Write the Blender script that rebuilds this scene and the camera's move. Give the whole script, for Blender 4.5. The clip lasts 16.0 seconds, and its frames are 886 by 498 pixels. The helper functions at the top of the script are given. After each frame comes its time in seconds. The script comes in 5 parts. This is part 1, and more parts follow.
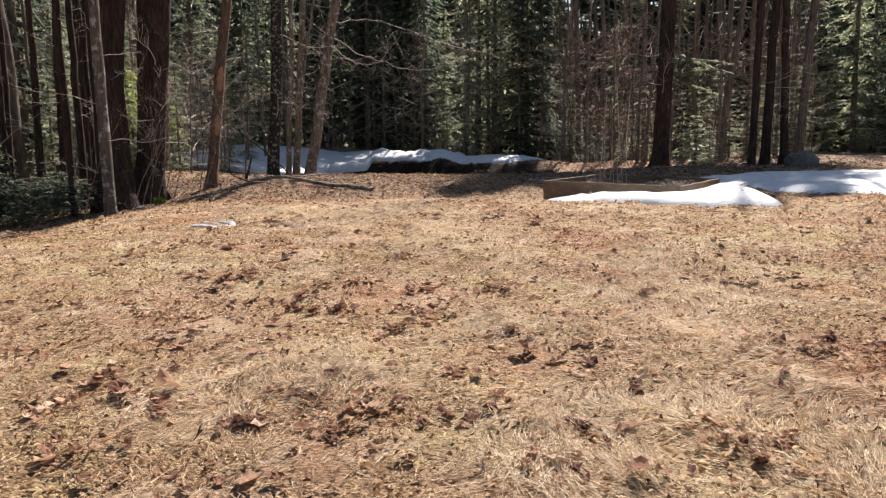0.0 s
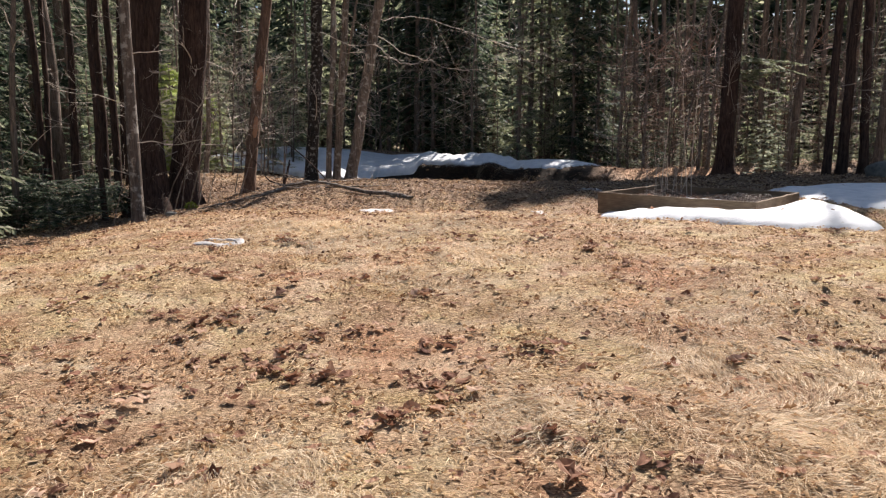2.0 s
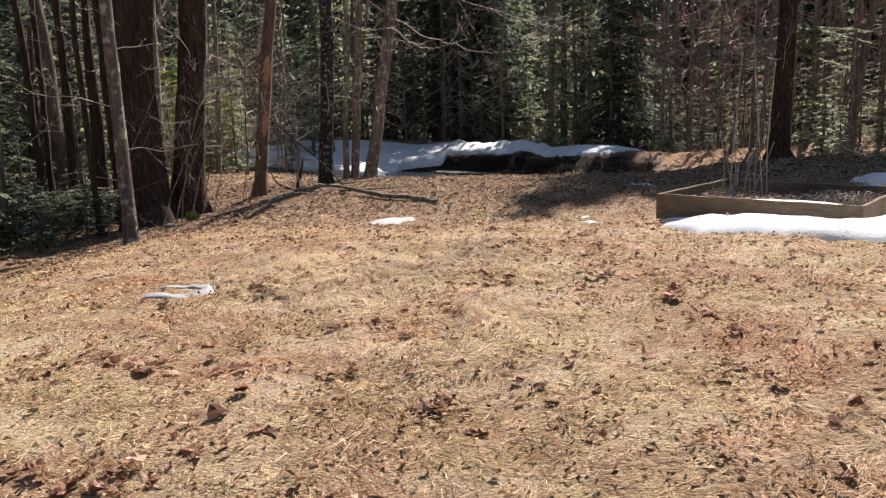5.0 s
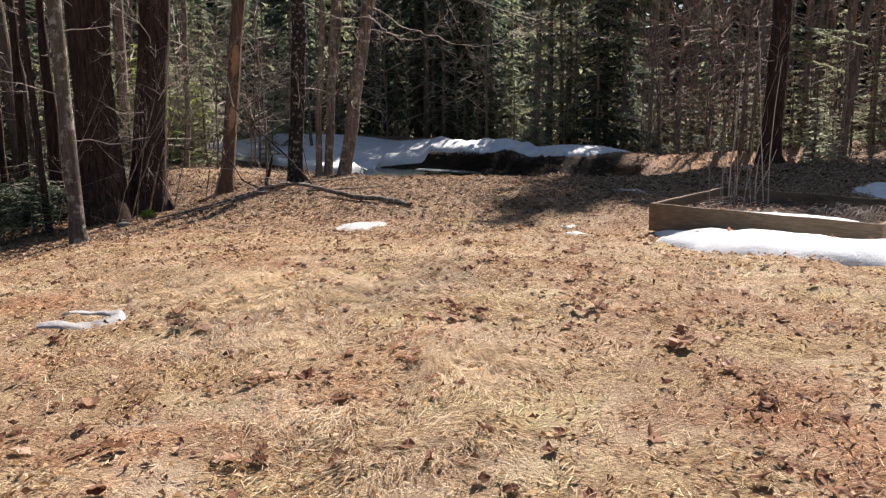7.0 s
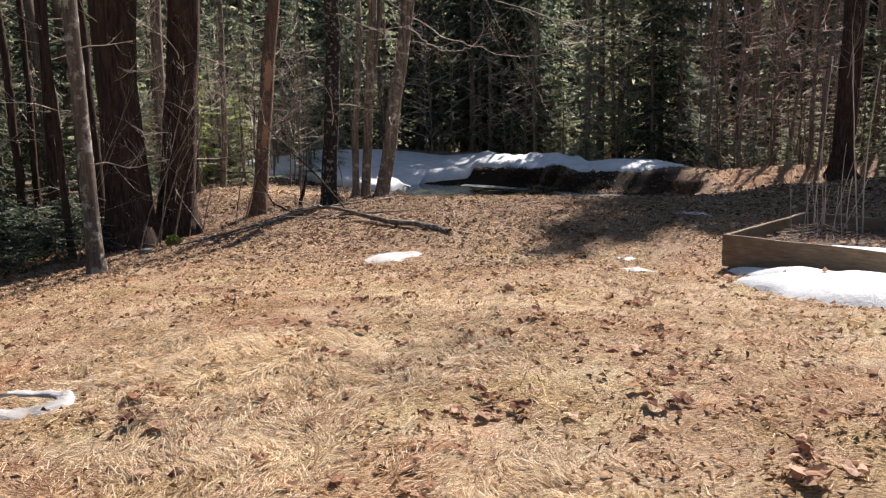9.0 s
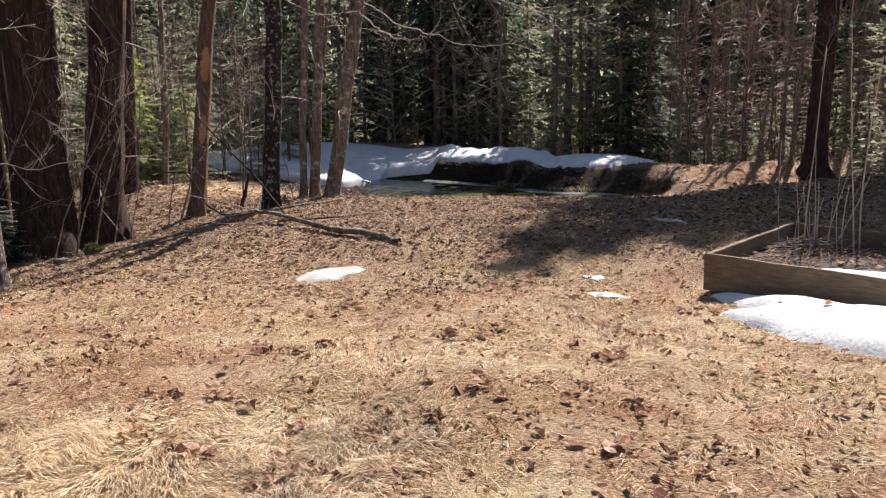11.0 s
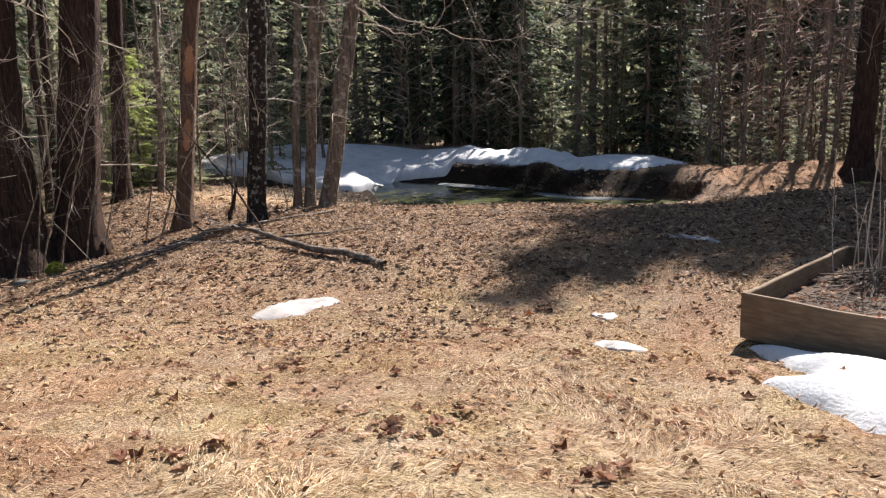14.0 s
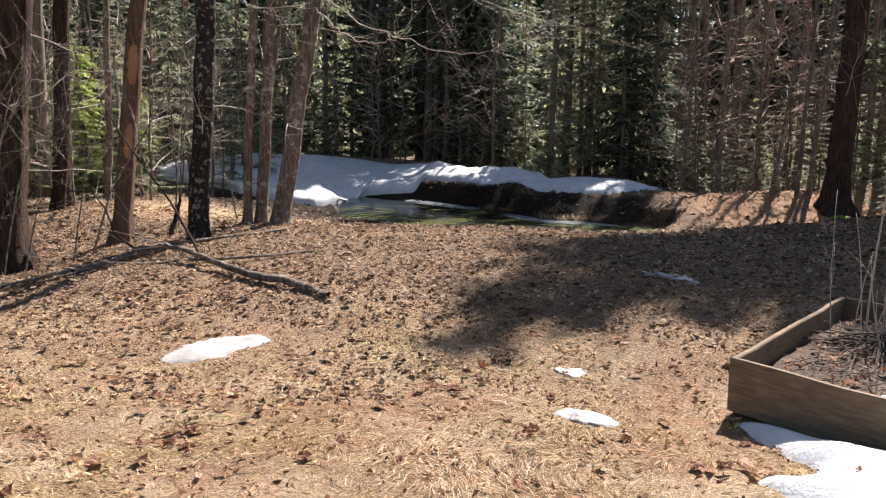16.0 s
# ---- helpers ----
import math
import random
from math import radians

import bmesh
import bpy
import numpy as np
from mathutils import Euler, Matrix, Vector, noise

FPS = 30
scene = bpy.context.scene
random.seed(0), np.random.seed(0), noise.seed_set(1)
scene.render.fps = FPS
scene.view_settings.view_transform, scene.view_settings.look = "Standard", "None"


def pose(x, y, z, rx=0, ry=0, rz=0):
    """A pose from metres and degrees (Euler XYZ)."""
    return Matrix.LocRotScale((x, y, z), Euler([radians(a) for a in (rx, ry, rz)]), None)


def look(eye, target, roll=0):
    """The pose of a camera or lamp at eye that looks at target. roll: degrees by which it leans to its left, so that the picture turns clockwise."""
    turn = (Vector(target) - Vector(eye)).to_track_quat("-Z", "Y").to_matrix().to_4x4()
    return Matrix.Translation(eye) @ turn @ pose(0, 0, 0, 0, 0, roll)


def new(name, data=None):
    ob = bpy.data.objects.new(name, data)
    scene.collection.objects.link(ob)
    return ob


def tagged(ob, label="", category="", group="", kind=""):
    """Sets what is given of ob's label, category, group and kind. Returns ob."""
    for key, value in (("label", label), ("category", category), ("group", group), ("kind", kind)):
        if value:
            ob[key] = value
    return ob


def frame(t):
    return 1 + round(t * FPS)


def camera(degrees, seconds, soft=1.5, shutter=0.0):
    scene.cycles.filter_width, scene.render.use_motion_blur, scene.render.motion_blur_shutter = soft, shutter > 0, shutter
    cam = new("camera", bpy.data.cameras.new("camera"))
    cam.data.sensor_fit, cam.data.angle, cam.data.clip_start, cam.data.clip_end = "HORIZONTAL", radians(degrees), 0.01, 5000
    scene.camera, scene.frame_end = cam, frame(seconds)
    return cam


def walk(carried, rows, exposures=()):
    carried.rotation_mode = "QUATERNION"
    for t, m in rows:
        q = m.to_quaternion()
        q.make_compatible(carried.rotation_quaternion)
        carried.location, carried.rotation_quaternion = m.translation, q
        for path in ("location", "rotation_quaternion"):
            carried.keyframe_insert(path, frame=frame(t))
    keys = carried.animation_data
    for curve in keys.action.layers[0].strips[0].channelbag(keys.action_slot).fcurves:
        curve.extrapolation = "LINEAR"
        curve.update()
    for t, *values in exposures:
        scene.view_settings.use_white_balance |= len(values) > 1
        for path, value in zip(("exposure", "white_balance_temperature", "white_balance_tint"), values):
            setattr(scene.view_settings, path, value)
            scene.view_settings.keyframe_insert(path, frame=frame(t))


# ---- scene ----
# camera
EXPO = 0.79
cam = camera(60.9, 16.0, 1.25)
PATH = [
    (0, (0.407, -0.115, 1.004), (0.325, 1.861, 0.707), -0.8),
    (0.5, (0.404, 0.195, 1.054), (0.323, 2.172, 0.762), -1.3),
    (1, (0.456, 0.454, 1.076), (0.323, 2.431, 0.804), -1.0),
    (1.5, (0.514, 0.795, 1.091), (0.314, 2.768, 0.832), -0.1),
    (2, (0.499, 1.09, 1.066), (0.282, 3.057, 0.774), -0.3),
    (2.5, (0.481, 1.424, 1.117), (0.278, 3.391, 0.817), -0.8),
    (3, (0.497, 1.759, 1.121), (0.249, 3.721, 0.819), -0.3),
    (3.5, (0.493, 2.071, 1.134), (0.182, 4.02, 0.811), 0.4),
    (4, (0.392, 2.354, 1.146), (0.067, 4.297, 0.802), -1.3),
    (4.2, (0.348, 2.472, 1.174), (0.027, 4.416, 0.833), -2.0),
    (6.3, (0.366, 3.65, 1.284), (0.109, 5.607, 0.959), -1.8),
    (6.5, (0.354, 3.713, 1.289), (0.116, 5.67, 0.955), -1.9),
    (7, (0.357, 3.963, 1.272), (0.096, 5.916, 0.927), -1.1),
    (7.5, (0.372, 4.32, 1.301), (0.057, 6.268, 0.977), -0.4),
    (8, (0.345, 4.589, 1.306), (-0.011, 6.532, 0.997), -1.0),
    (8.5, (0.302, 4.866, 1.356), (-0.069, 6.809, 1.06), -1.7),
    (9, (0.306, 5.108, 1.358), (-0.082, 7.045, 1.046), -1.7),
    (9.5, (0.347, 5.428, 1.383), (-0.044, 7.363, 1.064), -0.9),
    (10, (0.353, 5.681, 1.381), (0.012, 7.623, 1.048), -1.3),
    (10.2, (0.336, 5.805, 1.396), (0.035, 7.756, 1.07), -1.4),
    (12.3, (0.401, 7.065, 1.486), (0.075, 9.003, 1.113), -1.7),
    (12.5, (0.375, 7.151, 1.492), (0.058, 9.09, 1.119), -2.0),
    (13, (0.423, 7.324, 1.504), (0.071, 9.259, 1.139), -1.2),
    (13.5, (0.538, 7.541, 1.519), (0.135, 9.47, 1.176), -1.0),
    (14, (0.573, 7.698, 1.519), (0.189, 9.631, 1.175), -2.0),
    (14.5, (0.548, 7.98, 1.531), (0.238, 9.928, 1.199), -1.1),
    (15, (0.546, 8.169, 1.55), (0.303, 10.125, 1.206), -1.3),
    (15.5, (0.589, 8.379, 1.561), (0.335, 10.335, 1.231), -1.3),
    (16, (0.605, 8.635, 1.56), (0.294, 10.586, 1.25), 0.3),
]
walk(cam, [(t, look(eye, target, roll)) for t, eye, target, roll in PATH], [(0, EXPO - 0.12), (4, EXPO - 0.14), (8, EXPO - 0.14), (10, EXPO - 0.06), (13, EXPO - 0.04), (14, EXPO + 0.02), (16, EXPO + 0.16)])

# lie of the land
POND = [(3.3, 26.0), (2.0, 27.1), (0.1, 27.8), (-1.6, 30.5), (-3.0, 32.0), (-4.2, 32.9), (-6.0, 33.3), (-7.0, 32.6), (-6.3, 30.2), (-5.0, 26.9), (-3.3, 25.8), (-0.6, 25.9), (1.6, 25.3)]
WATER_Z = -0.66


def smooth(a, b, v):
    """0 below a, 1 above b, smooth between."""
    s = np.clip((v - a) / (b - a), 0.0, 1.0)
    return s * s * (3 - 2 * s)


def waves(x, y, size, seed):
    """Cheap rolling noise between about -1 and 1."""
    r = np.random.RandomState(seed)
    out = 0 * x
    for k in range(5):
        a, p, f = r.uniform(0, 6.283), r.uniform(0, 6.283), r.uniform(0.7, 1.5) / size
        b, q = r.uniform(0, 6.283), r.uniform(0, 6.283)
        out = out + np.sin((x * np.cos(a) + y * np.sin(a)) * f * 6.283 + p + 1.3 * np.sin((x * np.cos(b) + y * np.sin(b)) * f * 4.1 + q))
    return out / 3.2


def pond_distance(x, y):
    """Metres outside (positive) or inside (negative) the pond's shore."""
    px, py = np.array(POND).T
    best, inside = np.full(np.shape(x), 1e9), np.zeros(np.shape(x), bool)
    for i in range(len(px)):
        ax, ay, bx, by = px[i], py[i], px[i - 1], py[i - 1]
        s = np.clip(((x - ax) * (bx - ax) + (y - ay) * (by - ay)) / ((bx - ax) ** 2 + (by - ay) ** 2), 0, 1)
        best = np.minimum(best, np.hypot(x - ax - s * (bx - ax), y - ay - s * (by - ay)))
        cross = ((ay > y) != (by > y)) & (x < (bx - ax) * (y - ay) / (by - ay + 1e-12) + ax)
        inside ^= cross
    return np.where(inside, -best, best)


def height(x, y):
    """The ground's height: yard, hollow by the tree line, pond basin with its steep far bank, woods."""
    x, y = np.asarray(x, float), np.asarray(y, float)
    z = 0.02 + 0.03 * np.exp(-((y - 8.5) / 3.0) ** 2) - 0.2 * smooth(10.5, 16.5, y) * smooth(3.0, -1.5, x) * (1 - 0.75 * smooth(14.8, 17.5, y)) - 0.06 * smooth(10, 15, y)
    z = z - 0.09 * smooth(6.8, 4.8, y) - 0.25 * smooth(3.5, -2.0, y) + 0.07 * np.exp(-(((y - 9.8) / 1.2) ** 2)) * smooth(1.6, 0.2, x) - 0.08 * smooth(10.4, 11.4, y) * smooth(14.5, 13, y) * smooth(0.2, 1.2, x)
    z = z - (0.6 + 0.15 * smooth(14, 11, y)) * smooth(-3.8, -8.6, x - 0.25 * np.maximum(13 - y, 0)) * smooth(4.5, 11, y) * smooth(22.6, 18.2, y) - 0.7 * smooth(-8.4, -14, x) * smooth(3, 12, y) * smooth(25.5, 19.5, y)
    z = z + 0.08 * smooth(-3.6, -4.6, x) * smooth(20, 24, y) * smooth(-12, -8, x)
    v = y - 25.2 - 0.75 * (x - 3)
    z = z + smooth(2.6, 4.5, x) * smooth(13, 8.5, x) * (-0.64 * smooth(-4.2, 0, v) + 0.52 * smooth(0.3, 3.4, v) - 0.8 * smooth(4, 8, v))
    z = z - 0.11 * np.exp(-(((x + 0.6) / 3.0) ** 2) - ((y - 13.8) / 1.3) ** 2) + 0.10 * smooth(15, 17, y) * smooth(22.5, 20, y) * np.exp(-(((x + 3.6) / 2.6) ** 2))
    z = z + 0.030 * waves(x, y, 2.3, 3) + 0.012 * waves(x, y, 0.8, 5) + 0.10 * waves(x, y, 9, 8) * smooth(20, 32, np.hypot(x, y - 6))
    z = z + (0.36 * smooth(-1.6, -4.6, x) + 0.22 * smooth(-5.0, -8.0, x)) * smooth(33.0, 35.5, y) * smooth(-17, -10.5, x)
    z = z - 1.0 * smooth(37.5, 44, y) + 0.5 * smooth(50, 85, y) + 0.15 * waves(x, y, 14, 9) * smooth(40, 55, y)
    z = z + 0.24 * np.exp(-(((x - 0.8) / 1.9) ** 2) - ((y - 31.8) / 1.5) ** 2)
    d = pond_distance(x, y)
    lumps = (0.22 * waves(x, y, 3.2, 12) + 0.10 * waves(x, y, 1.1, 13)) * smooth(-4.8, -3.0, x)
    far = smooth(-0.2, 0.7, y - 27.3 + 0.42 * x)
    rim = WATER_Z + 0.10 + ((0.52 - 0.36 * smooth(-3.9, -4.5, x) + 0.7 * lumps * smooth(0.6, -0.8, x)) * (smooth(0.0, 0.42, d) * smooth(0.3, -0.8, x) + smooth(0.0, 1.5, d) * smooth(-0.8, 0.3, x)) + 0.10 * smooth(0.4, 2.5, d)) * far + (0.112 * np.clip(d, 0, 6) - 0.08) * (1 - far)
    rim = np.where(d < 0, WATER_Z - 0.5 * smooth(0.1, -1.2, d) + 0.1 * smooth(-0.3, 0, d), rim)
    w = (smooth(5.0, 1.2, d) * far + smooth(6.4, 4.4, d) * (1 - far)) * (1 - 0.9 * smooth(3.0, 4.2, x))
    return z * (1 - w) + rim * w


def surface(x, y):
    """The ground with its small tussocks and hollows."""
    near = smooth(36, 16, np.hypot(x, np.asarray(y) - 9))
    return height(x, y) + (0.017 * waves(x, y, 0.55, 21) + 0.010 * waves(x, y, 0.22, 22)) * near


# ---------------------------------------------------------------- light
SUN_EL, SUN_AZ = radians(44), radians(21)
world = bpy.data.worlds.new("sky")
scene.world = world
world.use_nodes = True
wn = world.node_tree.nodes
sky = wn.new("ShaderNodeTexSky")
sky.sky_type, sky.sun_disc = "NISHITA", False
sky.sun_elevation, sky.sun_rotation = SUN_EL, SUN_AZ
sky.air_density, sky.dust_density = 1.0, 0.8
wn["Background"].inputs["Strength"].default_value = 0.066
world.node_tree.links.new(sky.outputs[0], wn["Background"].inputs["Color"])
sun_data = bpy.data.lights.new("sun", "SUN")
sun_data.energy, sun_data.angle, sun_data.color = 6.8, radians(0.6), (1.0, 0.915, 0.86)
sun = new("sun", sun_data)
sun.matrix_world = look((0, 0, 60), (-math.sin(SUN_AZ) * 60, -math.cos(SUN_AZ) * 60, 60 - math.tan(SUN_EL) * 60))


# ---------------------------------------------------------------- materials
def material(name, rough=0.85, spec=0.3):
    m = bpy.data.materials.new(name)
    m.use_nodes = True
    b = m.node_tree.nodes["Principled BSDF"]
    b.inputs["Roughness"].default_value = rough
    b.inputs["Specular IOR Level"].default_value = spec
    return m, m.node_tree.nodes, m.node_tree.links, b


def tex_noise(nodes, links, coord, scale, detail=6, rough=0.6, stretch=None):
    n = nodes.new("ShaderNodeTexNoise")
    n.inputs["Scale"].default_value, n.inputs["Detail"].default_value, n.inputs["Roughness"].default_value = scale, detail, rough
    if stretch:
        mp = nodes.new("ShaderNodeMapping")
        mp.inputs["Scale"].default_value = stretch
        links.new(coord, mp.inputs[0])
        coord = mp.outputs[0]
    links.new(coord, n.inputs["Vector"])
    return n.outputs["Fac"]


def ramp(nodes, links, fac, stops):
    r = nodes.new("ShaderNodeValToRGB")
    e = r.color_ramp.elements
    while len(e) < len(stops):
        e.new(0.5)
    for k, (p, c) in enumerate(stops):
        e[k].position, e[k].color = p, (*c, 1) if len(c) == 3 else c
    links.new(fac, r.inputs[0])
    return r.outputs[0]


def mix(nodes, links, fac, a, b, mode="MIX"):
    m = nodes.new("ShaderNodeMix")
    m.data_type, m.blend_type = "RGBA", mode
    for v, sock in ((fac, m.inputs[0]), (a, m.inputs[6]), (b, m.inputs[7])):
        if isinstance(v, (int, float)):
            sock.default_value = v
        elif isinstance(v, tuple):
            sock.default_value = (*v, 1)
        else:
            links.new(v, sock)
    return m.outputs[2]


def bump(nodes, links, h, bsdf, strength=0.5, distance=0.02):
    b = nodes.new("ShaderNodeBump")
    b.inputs["Strength"].default_value, b.inputs["Distance"].default_value = strength, distance
    links.new(h, b.inputs["Height"])
    links.new(b.outputs[0], bsdf.inputs["Normal"])


def coords(nodes, kind="Object"):
    return nodes.new("ShaderNodeTexCoord").outputs[kind]


def bark(name, dark, light, scale=1.0, patch=None, patch_at=(0.6, 0.7), depth=0.03, patch_size=4.5):
    m, n, l, b = material(name, 0.92, 0.12)
    c = coords(n)
    ridges = tex_noise(n, l, c, 7 * scale, 8, 0.7, (3.0, 3.0, 0.4))
    fine = tex_noise(n, l, c, 55 * scale, 4, 0.6, (1, 1, 0.4))
    big = tex_noise(n, l, c, 1.3, 3)
    col = ramp(n, l, ridges, [(0.40, dark), (0.60, light)])
    col = mix(n, l, 0.3, col, ramp(n, l, fine, [(0.3, dark), (0.75, light)]))
    if patch:
        mask = ramp(n, l, tex_noise(n, l, c, patch_size, 5, 0.7), [(patch_at[0], (0, 0, 0)), (patch_at[1], (1, 1, 1))])
        col = mix(n, l, mask, col, patch)
    tone = n.new("ShaderNodeObjectInfo").outputs["Random"]
    col = mix(n, l, 0.25, col, ramp(n, l, big, [(0.3, tuple(v * 0.7 for v in dark)), (0.7, light)]))
    col = mix(n, l, 0.55, col, ramp(n, l, tone, [(0, (0.62, 0.62, 0.62)), (1, (1.0, 1.0, 1.0))]), "MULTIPLY")
    l.new(col, b.inputs["Base Color"])
    bump(n, l, ridges, b, 1.0, depth)
    return m


def leafy(name, colours, translucent, rough=0.6, rnd="island", patch=0.9, tints=((0.6, 0.62, 0.6), (0.9, 0.88, 0.82), (1.15, 1.12, 1.0))):
    """Thin leaves, needles or blades: colour by piece, some light comes through."""
    m, n, l, b = material(name, rough, 0.25)
    if rnd == "island":
        fac = n.new("ShaderNodeNewGeometry").outputs["Random Per Island"]
    else:
        fac = n.new("ShaderNodeObjectInfo").outputs["Random"]
    k = len(colours) - 1
    col = ramp(n, l, fac, [(i / k, c) for i, c in enumerate(colours)])
    big = tex_noise(n, l, coords(n), patch, 3)
    col = mix(n, l, 0.6 if patch > 0.6 else 0.85, col, ramp(n, l, big, [(0.3, tints[0]), (0.5, tints[1]), (0.7, tints[2])]), "MULTIPLY")
    l.new(col, b.inputs["Base Color"])
    t = n.new("ShaderNodeBsdfTranslucent")
    l.new(col, t.inputs["Color"])
    s = n.new("ShaderNodeMixShader")
    s.inputs[0].default_value = translucent
    l.new(b.outputs[0], s.inputs[1])
    l.new(t.outputs[0], s.inputs[2])
    l.new(s.outputs[0], n["Material Output"].inputs["Surface"])
    return m


def ground_material():
    m, n, l, b = material("matted_grass_and_litter", 0.95, 0.15)
    c = coords(n)
    fine = tex_noise(n, l, c, 48, 8, 0.72, (1.0, 2.2, 1))
    mid = tex_noise(n, l, c, 7, 7, 0.7)
    big = tex_noise(n, l, c, 0.8, 4, 0.6)
    pale = tex_noise(n, l, c, 1.5, 5, 0.6, (0.85, 1.3, 1))
    straw = ramp(n, l, fine, [(0.36, (0.05, 0.03, 0.017)), (0.46, (0.50, 0.335, 0.195)), (0.58, (0.92, 0.73, 0.50))])
    earth = ramp(n, l, fine, [(0.36, (0.035, 0.022, 0.015)), (0.48, (0.30, 0.19, 0.115)), (0.62, (0.66, 0.47, 0.31))])
    litter = ramp(n, l, fine, [(0.38, (0.018, 0.011, 0.008)), (0.48, (0.20, 0.125, 0.082)), (0.60, (0.62, 0.45, 0.32))])
    col = mix(n, l, ramp(n, l, mid, [(0.40, (0, 0, 0)), (0.60, (1, 1, 1))]), straw, earth)
    col = mix(n, l, ramp(n, l, big, [(0.40, (0, 0, 0)), (0.68, (0.7, 0.7, 0.7))]), col, mix(n, l, 0.35, earth, (0.52, 0.30, 0.18)))
    col = mix(n, l, ramp(n, l, pale, [(0.48, (0, 0, 0)), (0.68, (0.85, 0.85, 0.85))]), col, mix(n, l, 0.55, straw, (0.88, 0.75, 0.57)))
    hue = tex_noise(n, l, c, 1.1, 5, 0.65)
    col = mix(n, l, 0.75, col, ramp(n, l, hue, [(0.32, (1.0, 0.72, 0.62)), (0.48, (1.0, 1.0, 1.0)), (0.62, (0.95, 1.0, 0.78)), (0.72, (0.62, 0.58, 0.5))]), "MULTIPLY")
    broad = tex_noise(n, l, c, 0.45, 3)
    col = mix(n, l, 0.85, col, ramp(n, l, broad, [(0.3, (0.84, 0.72, 0.65)), (0.5, (1.0, 0.97, 0.95)), (0.7, (1.1, 1.11, 1.0))]), "MULTIPLY")
    # leaf litter takes over towards the pond and in the woods
    pos = n.new("ShaderNodeSeparateXYZ")
    l.new(c, pos.inputs[0])
    wob = n.new("ShaderNodeMath")
    wob.operation, wob.inputs[1].default_value = "MULTIPLY_ADD", 7.0
    l.new(big, wob.inputs[0])
    l.new(pos.outputs["Y"], wob.inputs[2])
    mr = n.new("ShaderNodeMapRange")
    mr.inputs["From Min"].default_value, mr.inputs["From Max"].default_value = 14.5, 21.0
    l.new(wob.outputs[0], mr.inputs["Value"])
    knoll = n.new("ShaderNodeVectorMath")
    knoll.operation = "DISTANCE"
    knoll.inputs[1].default_value = (-6.3, 25.0, 0)
    l.new(c, knoll.inputs[0])
    kr = n.new("ShaderNodeMapRange")
    kr.inputs["From Min"].default_value, kr.inputs["From Max"].default_value = 2.6, 4.2
    l.new(knoll.outputs["Value"], kr.inputs["Value"])
    cut = n.new("ShaderNodeMath")
    cut.operation = "MULTIPLY"
    l.new(mr.outputs[0], cut.inputs[0])
    l.new(kr.outputs[0], cut.inputs[1])
    col = mix(n, l, cut.outputs[0], col, litter)
    # sunlit slope by the large pine: sunlight painted in as brighter orange litter
    sun_slope = n.new("ShaderNodeVectorMath")
    sun_slope.operation = "DISTANCE"
    sun_slope.inputs[1].default_value = (6.9, 29.3, -0.3)
    l.new(c, sun_slope.inputs[0])
    rr = n.new("ShaderNodeMapRange")
    rr.inputs["From Min"].default_value, rr.inputs["From Max"].default_value, rr.inputs["To Max"].default_value = 4.4, 2.8, 0.8
    l.new(sun_slope.outputs["Value"], rr.inputs["Value"])
    col = mix(n, l, rr.outputs[0], col, ramp(n, l, fine, [(0.36, (0.06, 0.03, 0.016)), (0.48, (0.38, 0.205, 0.11)), (0.62, (0.78, 0.51, 0.33))]))
    mossy = n.new("ShaderNodeMapRange")
    mossy.inputs["From Min"].default_value, mossy.inputs["From Max"].default_value = -8.0, -11.0
    l.new(pos.outputs["X"], mossy.inputs["Value"])
    col = mix(n, l, mossy.outputs[0], col, mix(n, l, ramp(n, l, mid, [(0.45, (0, 0, 0)), (0.6, (1, 1, 1))]), litter, (0.045, 0.06, 0.02)))
    # peat at the waterline of the pond's steep far bank: damp, and blackened with painted shade
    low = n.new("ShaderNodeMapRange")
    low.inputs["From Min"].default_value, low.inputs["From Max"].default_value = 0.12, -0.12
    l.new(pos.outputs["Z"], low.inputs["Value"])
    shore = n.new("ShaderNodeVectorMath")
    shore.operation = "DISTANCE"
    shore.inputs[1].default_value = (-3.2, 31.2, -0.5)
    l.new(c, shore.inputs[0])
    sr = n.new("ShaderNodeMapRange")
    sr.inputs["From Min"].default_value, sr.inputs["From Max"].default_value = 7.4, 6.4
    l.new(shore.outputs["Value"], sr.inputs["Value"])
    damp_shade = n.new("ShaderNodeMath")
    damp_shade.operation = "MULTIPLY"
    l.new(low.outputs[0], damp_shade.inputs[0])
    l.new(sr.outputs[0], damp_shade.inputs[1])
    col = mix(n, l, damp_shade.outputs[0], col, ramp(n, l, fine, [(0.35, (0.010, 0.008, 0.006)), (0.65, (0.055, 0.038, 0.025))]))
    l.new(col, b.inputs["Base Color"])
    hgt = mix(n, l, 0.5, fine, mid)
    bump(n, l, hgt, b, 1.0, 0.13)
    return m


def snow_material(name="old_snow", lo=(0.52, 0.54, 0.57), hi=(0.69, 0.70, 0.71)):
    m, n, l, b = material(name, 0.6, 0.35)
    c = coords(n)
    f = tex_noise(n, l, c, 40, 5, 0.7)
    g = tex_noise(n, l, c, 3.0, 5, 0.6)
    col = ramp(n, l, g, [(0.3, lo), (0.6, hi)])
    specks = ramp(n, l, tex_noise(n, l, c, 22, 3, 0.5), [(0.70, (0, 0, 0)), (0.74, (0.8, 0.8, 0.8))])
    col = mix(n, l, specks, col, (0.30, 0.24, 0.18))
    l.new(col, b.inputs["Base Color"])
    bump(n, l, mix(n, l, 0.4, g, f), b, 0.6, 0.05)
    return m


